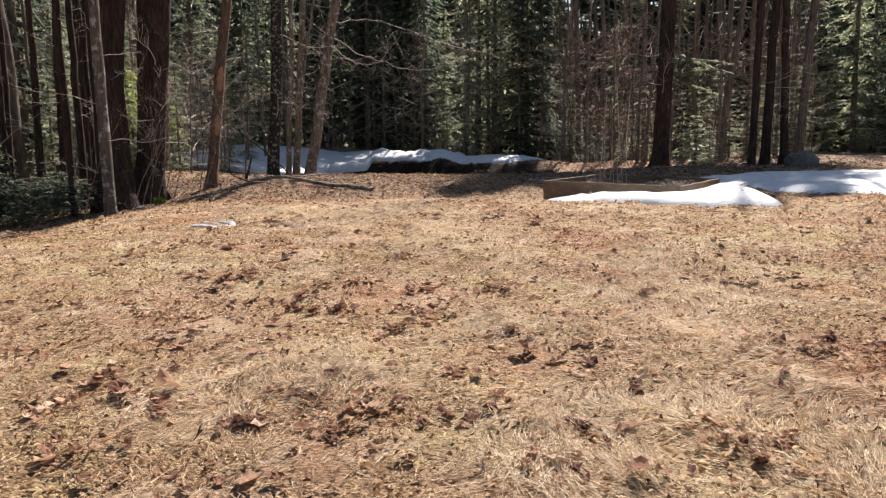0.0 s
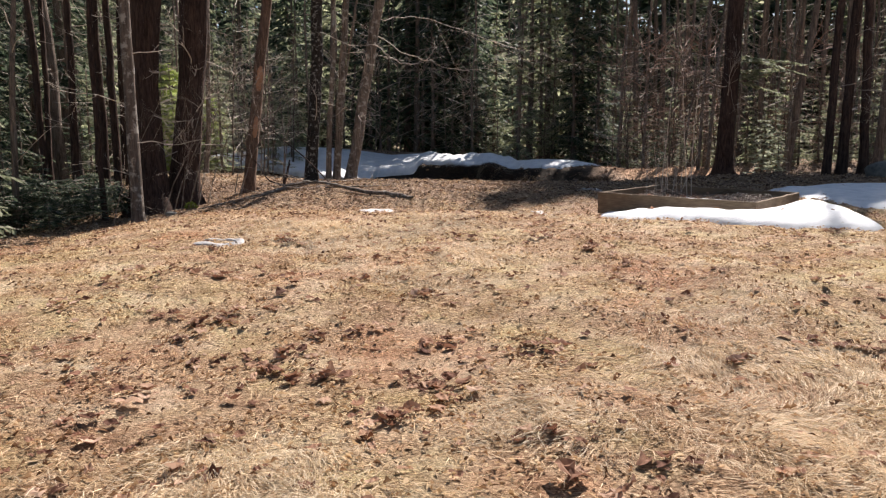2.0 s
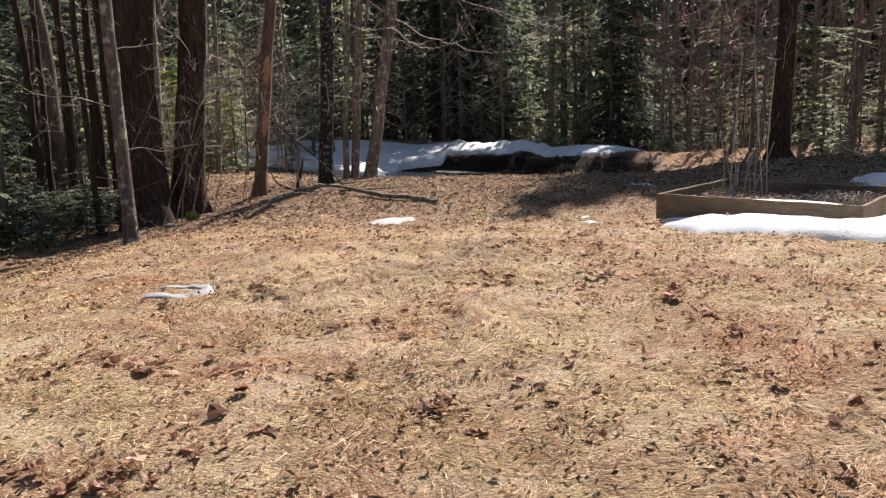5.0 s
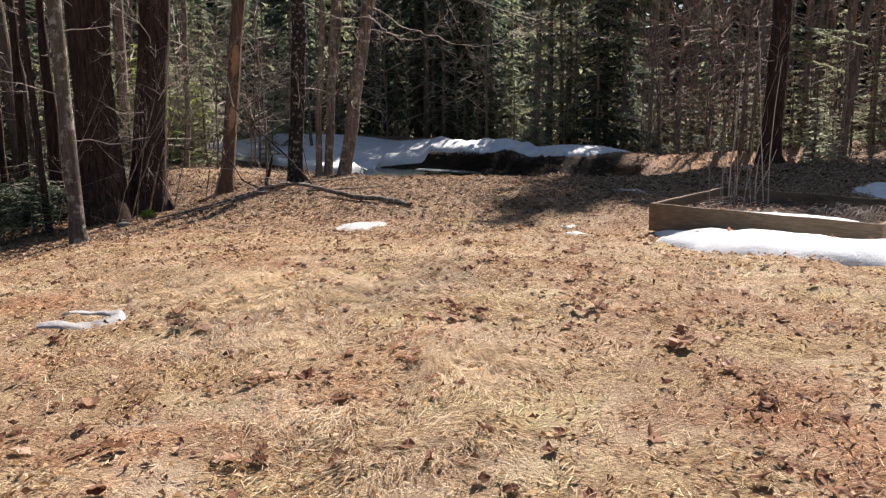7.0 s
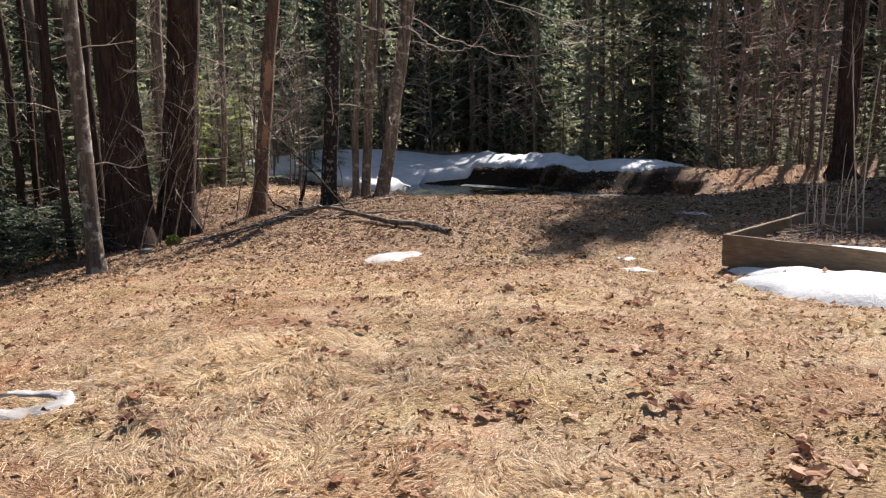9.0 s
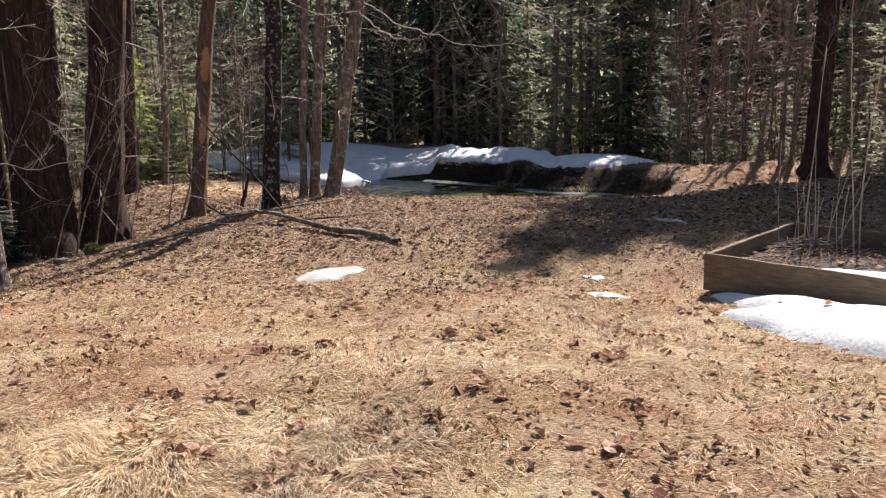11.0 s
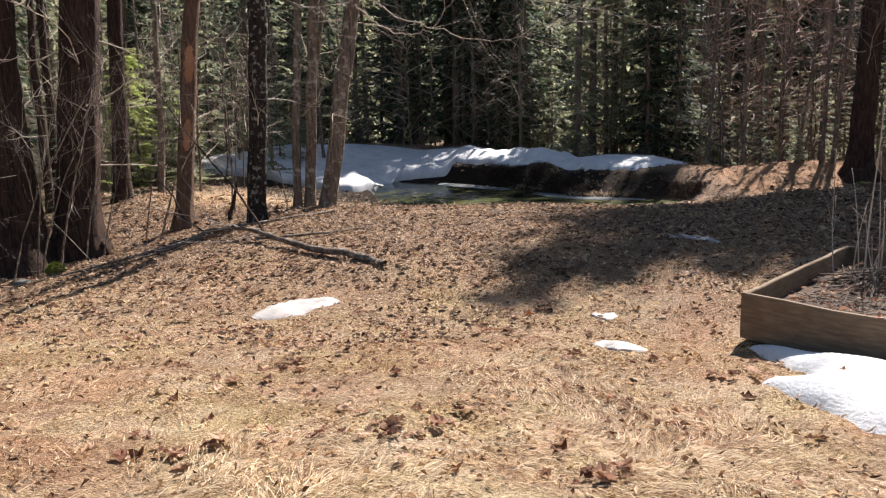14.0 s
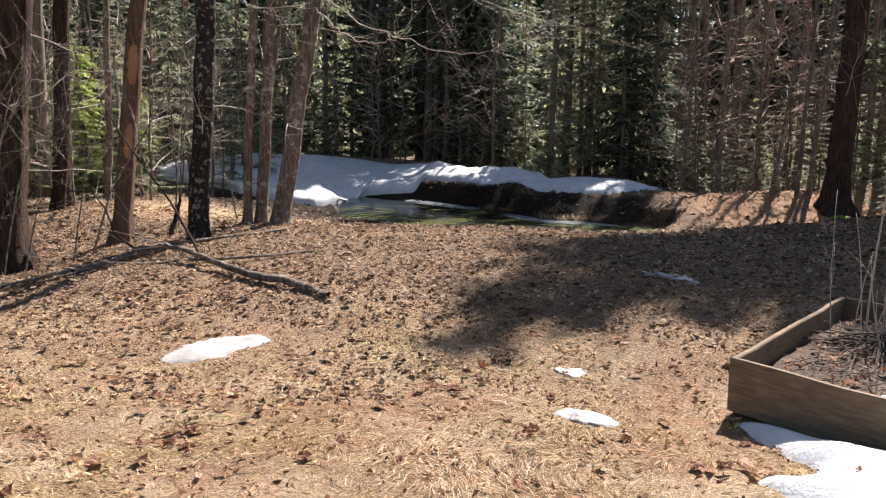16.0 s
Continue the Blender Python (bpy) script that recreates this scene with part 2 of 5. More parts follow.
def plain(name, a, c2, scale, rough=0.8, stretch=None, depth=0.01, spec=0.25):
    m, n, l, b = material(name, rough, spec)
    c = coords(n)
    f = tex_noise(n, l, c, scale, 7, 0.65, stretch)
    g = tex_noise(n, l, c, 1.7, 4)
    col = mix(n, l, 0.4, ramp(n, l, f, [(0.3, a), (0.7, c2)]), ramp(n, l, g, [(0.3, a), (0.7, c2)]))
    l.new(col, b.inputs["Base Color"])
    bump(n, l, f, b, 0.6, depth)
    return m


def water_material():
    m, n, l, b = material("still_pond_water", 0.03, 0.5)
    c = coords(n)
    g = tex_noise(n, l, c, 2.6, 7, 0.8, (0.5, 1.6, 1))
    pos = n.new("ShaderNodeSeparateXYZ")
    l.new(c, pos.inputs[0])
    near = n.new("ShaderNodeMapRange")
    near.inputs["From Min"].default_value, near.inputs["From Max"].default_value = 31.5, 27.0
    near.inputs["To Min"].default_value, near.inputs["To Max"].default_value = -0.09, 0.03
    l.new(pos.outputs["Y"], near.inputs["Value"])
    more = n.new("ShaderNodeMath")
    l.new(g, more.inputs[0])
    l.new(near.outputs[0], more.inputs[1])
    mat_ = ramp(n, l, more.outputs[0], [(0.50, (0, 0, 0)), (0.55, (1, 1, 1))])
    algae = ramp(n, l, tex_noise(n, l, c, 14, 5), [(0.3, (0.010, 0.013, 0.004)), (0.7, (0.15, 0.16, 0.06))])
    l.new(mix(n, l, mat_, (0.004, 0.006, 0.004), algae), b.inputs["Base Color"])
    l.new(ramp(n, l, mat_, [(0, (0.03, 0.03, 0.03)), (1, (0.7, 0.7, 0.7))]), b.inputs["Roughness"])
    l.new(ramp(n, l, mat_, [(0, (0.25, 0.25, 0.25)), (1, (0.0, 0.0, 0.0))]), b.inputs["Specular IOR Level"])
    bump(n, l, tex_noise(n, l, c, 6.0, 4), b, 0.25, 0.02)
    return m


GROUND = ground_material()
SNOW = snow_material()
THIN_SNOW = snow_material("thin_dirty_snow", (0.25, 0.235, 0.225), (0.47, 0.45, 0.435))
WATER = water_material()
BARK_PINE = bark("dark_furrowed_pine_bark", (0.014, 0.009, 0.008), (0.125, 0.082, 0.065), 1.0, None, (0, 1), 0.07)
BARK_RED = bark("reddish_scaly_bark", (0.055, 0.036, 0.028), (0.25, 0.165, 0.12), 1.4, (0.24, 0.155, 0.115), (0.60, 0.68), 0.03)
BARK_BLACK = bark("black_scaly_bark", (0.012, 0.011, 0.01), (0.075, 0.062, 0.052), 1.6, (0.42, 0.39, 0.35), (0.55, 0.60), 0.03, 13)
BARK_GREY = bark("grey_brown_maple_bark", (0.05, 0.038, 0.03), (0.36, 0.29, 0.235), 1.2, (0.52, 0.49, 0.43), (0.54, 0.62), 0.035, 8)
BARK_WOODS = bark("forest_bark", (0.045, 0.034, 0.027), (0.31, 0.245, 0.20), 1.0)
BARK_BIRCH = bark("mottled_pale_bark", (0.06, 0.046, 0.038), (0.25, 0.20, 0.165), 1.3, (0.50, 0.47, 0.42), (0.52, 0.60), 0.025)
RED_TWIG = plain("reddish_fine_twig", (0.20, 0.115, 0.085), (0.46, 0.30, 0.23), 30, 0.75)
DARK_STEM = plain("dark_broken_stems", (0.05, 0.036, 0.03), (0.23, 0.17, 0.135), 30, 0.8)
TWIG = plain("pale_dead_twig", (0.30, 0.245, 0.20), (0.60, 0.52, 0.44), 30, 0.75)
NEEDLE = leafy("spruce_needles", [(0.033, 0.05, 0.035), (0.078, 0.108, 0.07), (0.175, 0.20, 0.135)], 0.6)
# these three greens are raised in colour to look sunlit
NEEDLE_LIGHT = leafy("sun_brightened_hemlock_and_pine_needles", [(0.135, 0.162, 0.093), (0.272, 0.302, 0.188), (0.49, 0.505, 0.35)], 0.6)
NEEDLE_LIME = leafy("sun_brightened_yellow_green_needles", [(0.19, 0.25, 0.06), (0.33, 0.41, 0.11), (0.50, 0.57, 0.22)], 0.6)
NEEDLE_SUN_PALE = leafy("sun_whitened_pine_needles", [(0.26, 0.29, 0.21), (0.48, 0.51, 0.40), (0.70, 0.72, 0.60)], 0.65)
DEAD_LEAF = leafy("dead_oak_and_maple_leaves", [(0.11, 0.05, 0.033), (0.21, 0.10, 0.065), (0.32, 0.175, 0.115), (0.46, 0.285, 0.195), (0.66, 0.47, 0.36)], 0.32, 0.85)
PALE_LEAF = leafy("faded_leaf_litter", [(0.045, 0.025, 0.016), (0.12, 0.07, 0.045), (0.24, 0.15, 0.098), (0.37, 0.255, 0.175), (0.55, 0.41, 0.30)], 0.2, 0.75)
RED_LEAF = leafy("rusty_curled_leaf", [(0.13, 0.05, 0.022), (0.30, 0.10, 0.04)], 0.35, 0.6, "object")
STRAW = leafy("dead_grass_blades", [(0.15, 0.085, 0.045), (0.45, 0.30, 0.175), (0.70, 0.52, 0.33), (0.92, 0.76, 0.54)], 0.3, 0.6, "island", 0.45, ((0.84, 0.70, 0.62), (1.0, 0.97, 0.92), (1.12, 1.13, 0.98)))
CRUMB = leafy("broken_leaf_and_grass_bits", [(0.09, 0.05, 0.028), (0.26, 0.155, 0.09), (0.46, 0.31, 0.18), (0.62, 0.46, 0.29), (0.78, 0.63, 0.44)], 0.4, 0.9, "island", 0.45, ((0.84, 0.70, 0.62), (1.0, 0.97, 0.93), (1.12, 1.13, 1.0)))
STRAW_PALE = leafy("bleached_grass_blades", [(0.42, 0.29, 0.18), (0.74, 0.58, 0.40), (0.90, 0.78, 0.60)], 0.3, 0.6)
# brown grass coloured nearly black to carry the far bank's shade
BANK_GRASS = leafy("shade_darkened_hanging_grass", [(0.02, 0.012, 0.008), (0.055, 0.033, 0.021), (0.14, 0.09, 0.058)], 0.15, 0.8)
BOARD = plain("weathered_board", (0.075, 0.05, 0.032), (0.30, 0.215, 0.14), 26, 0.85, (0.25, 0.25, 2.2), 0.006)
SOIL = plain("bed_soil", (0.035, 0.025, 0.02), (0.14, 0.10, 0.07), 18, 0.95, None, 0.04)
MOSS = plain("bright_moss", (0.06, 0.085, 0.012), (0.22, 0.27, 0.04), 40, 0.95, None, 0.02)
PALE_STRIP = plain("grey_pond_strip", (0.10, 0.115, 0.12), (0.30, 0.32, 0.33), 12, 0.25, None, 0.004, 0.5)
STONE = plain("grey_field_stone", (0.05, 0.05, 0.045), (0.20, 0.19, 0.17), 9, 0.85, None, 0.02)
BRIGHT_WOOD = plain("bare_stripped_wood", (0.26, 0.13, 0.07), (0.46, 0.25, 0.15), 30, 0.8, (2, 2, 0.2))


# ---------------------------------------------------------------- mesh helpers
class Buf:
    """Collects the faces of one mesh."""

    def __init__(self):
        self.v, self.f, self.n = [], [], 0

    def add(self, v, f):
        self.v.append(np.asarray(v, float).reshape(-1, 3))
        self.f += [tuple(int(i) + self.n for i in face) for face in f]
        self.n += len(self.v[-1])
        return self

    def mesh(self, name, mat, shade=True):
        me = bpy.data.meshes.new(name)
        me.from_pydata(np.concatenate(self.v).tolist() if self.v else [], [], self.f)
        me.materials.append(mat)
        if shade:
            me.polygons.foreach_set("use_smooth", [True] * len(me.polygons))
        me.update()
        return me


def part(name, buf, mat, parent, label="", shade=True):
    ob = new(name, buf.mesh(name, mat, shade) if isinstance(buf, Buf) else buf)
    ob.parent = parent
    if label:
        ob["label"] = label
    return ob


def thing(name, at, label, category, group="", kind=""):
    ob = new(name)
    ob.empty_display_size = 0.2
    ob.location = at
    return tagged(ob, label, category, group, kind)


def tube(buf, pts, radii, sides=8, rough=0.0, rng=None, flare=0.0):
    """A tapered round limb along the points; rough: unevenness of its radius; flare: root flare at its foot."""
    pts = np.asarray(pts, float)
    n = len(pts)
    tan = np.gradient(pts, axis=0)
    tan /= np.linalg.norm(tan, axis=1)[:, None] + 1e-9
    ref = np.where(np.abs(tan[:, 2:3]) > 0.9, [[1.0, 0, 0]], [[0, 0, 1.0]])
    a = np.cross(tan, ref)
    a /= np.linalg.norm(a, axis=1)[:, None] + 1e-9
    b = np.cross(tan, a)
    ang = np.arange(sides) * 6.28318 / sides
    r = np.asarray(radii, float)[:, None] * np.ones(sides)
    if rng is not None and rough:
        lob = rng.uniform(-1, 1, sides)
        r = r * (1 + rough * rng.uniform(-1, 1, (n, sides)) + rough * lob)
        if flare:
            h = np.linspace(0, 1, n)[:, None] * np.linalg.norm(pts[-1] - pts[0])
            lobes = 0.5 + 0.5 * np.sin(ang * 4 + rng.uniform(0, 6))
            r = r * (1 + flare * np.exp(-h / (0.12 + 0.9 * float(np.max(radii)))) * (0.35 + lobes))
    v = pts[:, None] + r[..., None] * (np.cos(ang)[None, :, None] * a[:, None] + np.sin(ang)[None, :, None] * b[:, None])
    f = []
    for i in range(n - 1):
        for j in range(sides):
            k = (j + 1) % sides
            f.append((i * sides + j, i * sides + k, (i + 1) * sides + k, (i + 1) * sides + j))
    f.append(tuple(range((n - 1) * sides, n * sides)))
    buf.add(v, f)


def wander(rng, start, way, length, n, bend=0.12, rise=0.0):
    """Points of a crooked branch."""
    pts, p, d = [np.array(start, float)], np.array(start, float), np.array(way, float)
    d /= np.linalg.norm(d)
    for _ in range(n - 1):
        d = d + rng.uniform(-bend, bend, 3) + (0, 0, rise)
        d /= np.linalg.norm(d)
        p = p + d * length / (n - 1)
        pts.append(p.copy())
    return np.array(pts)


def twigs(buf, rng, path, r, depth, spread=0.7, dens=3.0, rise=0.03):
    """Fine side branches along a limb, branching again depth times."""
    length = np.linalg.norm(path[-1] - path[0])
    for _ in range(max(1, int(dens * length))):
        k = rng.uniform(0.25, 0.98) * (len(path) - 1)
        i = min(int(k), len(path) - 2)
        p = path[i] + (path[i + 1] - path[i]) * (k - i)
        d = path[i + 1] - path[i]
        d = d / np.linalg.norm(d) + rng.normal(0, spread, 3)
        ln = length * rng.uniform(0.22, 0.5)
        q = wander(rng, p, d, ln, 4, 0.22, rise)
        tube(buf, q, np.linspace(r * 0.55, r * 0.15, 4), 3)
        if depth > 1:
            twigs(buf, rng, q, r * 0.5, depth - 1, spread, dens * 1.3, rise)


def zat(x, y):
    return float(height(x, y))

# ---------------------------------------------------------------- ground, water, snow
def sheet(name, xs, ys, zs, mat, label, category):
    """A grid mesh from 1-D axes and a 2-D array of heights."""
    ny, nx = zs.shape
    gx, gy = np.meshgrid(xs, ys)
    co = np.stack([gx, gy, zs], -1).reshape(-1, 3)
    i = np.arange(ny * nx).reshape(ny, nx)
    q = np.stack([i[:-1, :-1], i[:-1, 1:], i[1:, 1:], i[1:, :-1]], -1).reshape(-1, 4)
    me = bpy.data.meshes.new(name)
    me.vertices.add(len(co))
    me.vertices.foreach_set("co", co.ravel())
    me.loops.add(q.size)
    me.loops.foreach_set("vertex_index", q.ravel())
    me.polygons.add(len(q))
    me.polygons.foreach_set("loop_start", np.arange(len(q)) * 4)
    me.polygons.foreach_set("use_smooth", np.ones(len(q), bool))
    me.update(calc_edges=True)
    me.materials.append(mat)
    return tagged(new(name, me), label, category, kind="structure")


def axis(lo, hi, fine_lo, fine_hi, step):
    """Grid lines, close in the middle and wider and wider outside."""
    mid = list(np.arange(fine_lo, fine_hi, step))
    out, s, v = [], step, fine_hi
    while v < hi:
        out.append(v)
        s *= 1.12
        v += s
    left, s, v = [], step, fine_lo - step
    while v > lo:
        left.append(v)
        s *= 1.12
        v -= s
    return np.array(left[::-1] + mid + out)


gx, gy = axis(-900, 900, -9, 6.5, 0.10), axis(-900, 900, 18, 36.5, 0.15)
gy = np.concatenate([axis(-900, 0.9, 0.8, 0.9, 0.10)[:-1], np.arange(0.9, 17.95, 0.10), gy[gy >= 18]])
mx, my = np.meshgrid(gx, gy)
gz = surface(mx, my)
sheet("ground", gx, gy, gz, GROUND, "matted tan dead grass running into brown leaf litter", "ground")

wb = Buf()
wv = [(x, y, WATER_Z + 0.02) for x, y in [(3.6, 25.2), (2.8, 28.5), (0.5, 32.0), (-3.0, 34.2), (-7.6, 34.4), (-8.2, 30.0), (-6.2, 25.8), (-1, 24.6)]]
wb.add(wv, [tuple(range(len(wv)))])
tagged(new("water", wb.mesh("water", WATER, False)), "still dark pond water with green algae", "pond", kind="structure")


def outline(points, n=120, uneven=0.05, seed=1):
    """A closed smooth outline with an uneven edge through the given corners."""
    p = np.array(points, float)
    m = len(p)
    u = np.linspace(0, m, n, endpoint=False)
    i, s = u.astype(int), (u % 1)[:, None]
    a, b, c, d = p[(i - 1) % m], p[i % m], p[(i + 1) % m], p[(i + 2) % m]
    q = 0.5 * (2 * b + (c - a) * s + (2 * a - 5 * b + 4 * c - d) * s**2 + (3 * b - a - 3 * c + d) * s**3)
    r = np.random.RandomState(seed)
    w = sum(r.uniform(-1, 1) * np.sin(k * u / m * 6.283 + r.uniform(0, 6)) / k**0.5 for k in (5, 9, 14, 23, 31))
    mid = q.mean(0)
    way = (q - mid) / (np.linalg.norm(q - mid, axis=1)[:, None] + 1e-6)
    return q + way * (w * uneven)[:, None]


def snow(points, thick, label, seed, uneven=0.05, rings=14, n=120, mid=None, group="", power=3.0, rough=0.02, base=None, mat=None, lumpy=0.25):
    """Old snow lying on the ground: domed, thin at an uneven edge."""
    q = outline(points, n, uneven, seed)
    mid = np.array(mid) if mid else q.mean(0)
    small = thick < 0.03
    ground_z = (lambda x, y: surface(x, y) if small else height(x, y)) if base is None else (lambda x, y: base + 0 * np.asarray(x))
    v = [(mid[0], mid[1], float(ground_z(*mid)) + thick)]
    for k in range(1, rings + 1):
        s = (k / rings) ** 0.75
        p = mid + (q - mid) * s
        lump = thick * lumpy * waves(p[:, 0], p[:, 1], 1.1, seed) + rough * waves(p[:, 0], p[:, 1], 0.3, seed + 1)
        z = ground_z(p[:, 0], p[:, 1]) + (thick + lump) * (1 - s**power) ** 0.6 + ((0.005 if small else 0.012) if s < 1 else -0.03)
        v += list(zip(p[:, 0], p[:, 1], z))
    f = [(0, 1 + j, 1 + (j + 1) % n) for j in range(n)]
    for k in range(rings - 1):
        for j in range(n):
            a, b = 1 + k * n + j, 1 + k * n + (j + 1) % n
            f.append((a, a + n, b + n, b))
    ob = new("snow_patch", Buf().add(v, f).mesh("snow_patch", mat or (THIN_SNOW if small else SNOW)))
    return tagged(ob, label, "snow patch", group)


def snow_bank(front, back, thick, label, seed, nu=160, nv=26):
    """A long drift between a front edge and a back edge, with a rounded uneven lip."""
    def resample(p, n):
        p = np.array(p, float)
        s = np.r_[0, np.cumsum(np.linalg.norm(np.diff(p, axis=0), axis=1))]
        u = np.linspace(0, s[-1], n)
        q = np.stack([np.interp(u, s, p[:, k]) for k in (0, 1)], 1)
        for _ in range(3):
            q[1:-1] = (q[:-2] + 2 * q[1:-1] + q[2:]) / 4
        return q
    f, b = resample(front, nu), resample(back, nu)
    u = np.linspace(0, 1, nu)
    f[:, 1] += 0.10 * waves(f[:, 0], f[:, 1], 1.2, seed) + 0.05 * waves(f[:, 0], f[:, 1], 0.45, seed + 2)
    end = np.minimum(1, 14 * (1 - u)) ** 0.5 * np.minimum(1, 0.4 + 2.6 * u)
    v = []
    for k in range(nv):
        s = (k / (nv - 1)) ** 1.6
        p = f + (b - f) * s
        d = np.linalg.norm(p - f, axis=1)
        dome = np.sqrt(np.clip(1 - (1 - np.minimum(d / 0.45, 1)) ** 2, 0, 1)) * np.clip((1 - s) * 4, 0, 1)
        lump = 1 + 0.16 * waves(p[:, 0], p[:, 1], 3.4, seed + 4) + 0.05 * waves(p[:, 0], p[:, 1], 0.8, seed + 5)
        z = height(p[:, 0], p[:, 1]) + thick * lump * dome * end + (0.01 if 0 < k < nv - 1 else -0.05)
        v += list(zip(p[:, 0], p[:, 1], z))
    faces = [(k * nu + m, k * nu + m + 1, (k + 1) * nu + m + 1, (k + 1) * nu + m) for k in range(nv - 1) for m in range(nu - 1)]
    tagged(new("snow_bank", Buf().add(v, faces).mesh("snow_bank", SNOW)), label, "snow bank")


snow_bank([(-16, 31.9), (-13, 31.2), (-11.3, 31.1), (-9.8, 30.8), (-8.9, 30.0), (-7.8, 29.4), (-6.9, 29.15), (-6.35, 29.3), (-6.1, 30.1), (-6.2, 31.3), (-6.3, 32.4), (-6.0, 33.2), (-5.0, 33.25), (-4.25, 33.15), (-4.0, 33.5), (-3.2, 32.75), (-2.4, 31.95), (-1.7, 31.3), (-0.9, 31.0), (-0.2, 30.9)],
          [(-16.5, 34.0), (-13, 35.6), (-9.5, 37.2), (-7, 37.6), (-4.5, 37.4), (-2.2, 36.2), (-0.6, 33.6), (0.3, 32.2)], 0.27, "deep bluish-white snow bank on the pond's far shore", 11)
snow([(-0.6, 30.8), (0.3, 29.6), (0.9, 28.9), (1.6, 28.55), (2.3, 28.7), (3.0, 29.3), (3.3, 30.5), (2.2, 32.1), (0.6, 32.7)], 0.11, "thin grey-white snow along the pond's bank top", 12, 0.12, 12, 140)
DRIFT = [(1.73, 13.12), (1.7, 12.95), (1.8, 12.68), (1.93, 12.48), (1.75, 12.28), (1.58, 12.22), (1.68, 12.02), (1.87, 11.85), (2.06, 11.4), (2.3, 10.95), (2.65, 10.5), (3.3, 10.15), (3.9, 9.75), (4.35, 9.75), (4.6, 10.5), (4.75, 11.5), (4.65, 12.6), (4.2, 12.3), (3.6, 11.5), (3.3, 11.62), (2.4, 12.52)]


def snow_drift(points, thick, edge, step, label, seed):
    """A smooth drift of old snow, rounded over along its whole edge."""
    q = outline(points, 260, 0.02, seed)
    xs = np.arange(q[:, 0].min() - 0.15, q[:, 0].max() + 0.15, step)
    ys = np.arange(q[:, 1].min() - 0.15, q[:, 1].max() + 0.15, step)
    gx, gy = (a.ravel() for a in np.meshgrid(xs, ys))
    a, b = q, np.roll(q, -1, 0)
    inside, away = np.zeros(len(gx), bool), np.full(len(gx), 9.0)
    for p0, p1 in zip(a, b):
        d = p1 - p0
        t = np.clip(((gx - p0[0]) * d[0] + (gy - p0[1]) * d[1]) / (d @ d + 1e-9), 0, 1)
        away = np.minimum(away, np.hypot(gx - p0[0] - t * d[0], gy - p0[1] - t * d[1]))
        cross = (p0[1] > gy) != (p1[1] > gy)
        inside ^= cross & (gx < p0[0] + (gy - p0[1]) * d[0] / (d[1] if abs(d[1]) > 1e-9 else 1e-9))
    s = np.where(inside, away, -away)
    dome = (1 - (1 - np.clip(s / edge, 0, 1)) ** 2) ** 0.8
    lump = 1 + 0.10 * waves(gx, gy, 0.9, seed) + 0.05 * waves(gx, gy, 0.35, seed + 1)
    lump = lump + 0.9 * np.exp(-(((gx - 4.15) / 0.5) ** 2) - ((gy - 11.35) / 0.6) ** 2)
    gz = height(gx, gy) + thick * dome * lump + np.where(s > 0, 0.012, np.maximum(s, -0.06) * 0.9 + 0.012)
    ok = (s > -0.09).reshape(len(ys), len(xs))
    w = len(xs)
    faces = [(r * w + c, r * w + c + 1, (r + 1) * w + c + 1, (r + 1) * w + c) for r in range(len(ys) - 1) for c in range(w - 1) if ok[r:r + 2, c:c + 2].all()]
    used = np.unique(np.array(faces))
    back = np.zeros(len(gx), int)
    back[used] = np.arange(len(used))
    co = np.stack([gx, gy, gz], 1)[used]
    tagged(new("snow_drift", Buf().add(co, back[np.array(faces)].tolist()).mesh("snow_drift", SNOW)), label, "snow drift")


snow_drift(DRIFT, 0.15, 0.5, 0.03, "white melting snow drift with dead leaves against the garden bed", 13)
snow([(5.2, 16.6), (5.55, 15.0), (5.75, 13.9), (6.3, 13.5), (7.2, 12.9), (9, 12.6), (11, 13.2), (12.5, 15.5), (12.6, 18.6), (10.6, 19.9), (8.4, 19.2), (6.6, 18.7), (5.5, 17.4)], 0.06, "wide thin snow sheet at the edge of the woods", 14, 0.18, 14, 180)


def snow_ribbon(path, widths, thick, label, seed, group=""):
    """A narrow curved strip of melting snow along a line on the ground."""
    p = np.array(path, float)
    u = np.linspace(0, len(p) - 1, 40)
    q = np.stack([np.interp(u, range(len(p)), p[:, k]) for k in (0, 1)], 1)
    for _ in range(3):
        q[1:-1] = (q[:-2] + 2 * q[1:-1] + q[2:]) / 4
    w = np.interp(u, range(len(p)), widths) * (1 + 0.18 * waves(q[:, 0], q[:, 1], 0.12, seed))
    d = np.gradient(q, axis=0)
    d /= np.linalg.norm(d, axis=1)[:, None]
    side = np.stack([-d[:, 1], d[:, 0]], 1)
    v, m = [], 9
    for j in range(m):
        s = j / (m - 1) * 2 - 1
        e = q + side * (w * s)[:, None]
        z = surface(e[:, 0], e[:, 1]) + thick * np.sqrt(max(0.0, 1 - s * s)) * np.minimum(1, 8 * np.minimum(u, u[-1] - u)) + (0.004 if abs(s) < 1 else -0.02)
        v += list(zip(e[:, 0], e[:, 1], z))
    f = [(j * 40 + i, (j + 1) * 40 + i, (j + 1) * 40 + i + 1, j * 40 + i + 1) for j in range(m - 1) for i in range(39)]
    return tagged(new("snow_patch", Buf().add(v, [c[::-1] for c in f]).mesh("snow_patch", THIN_SNOW)), label, "snow patch", group)


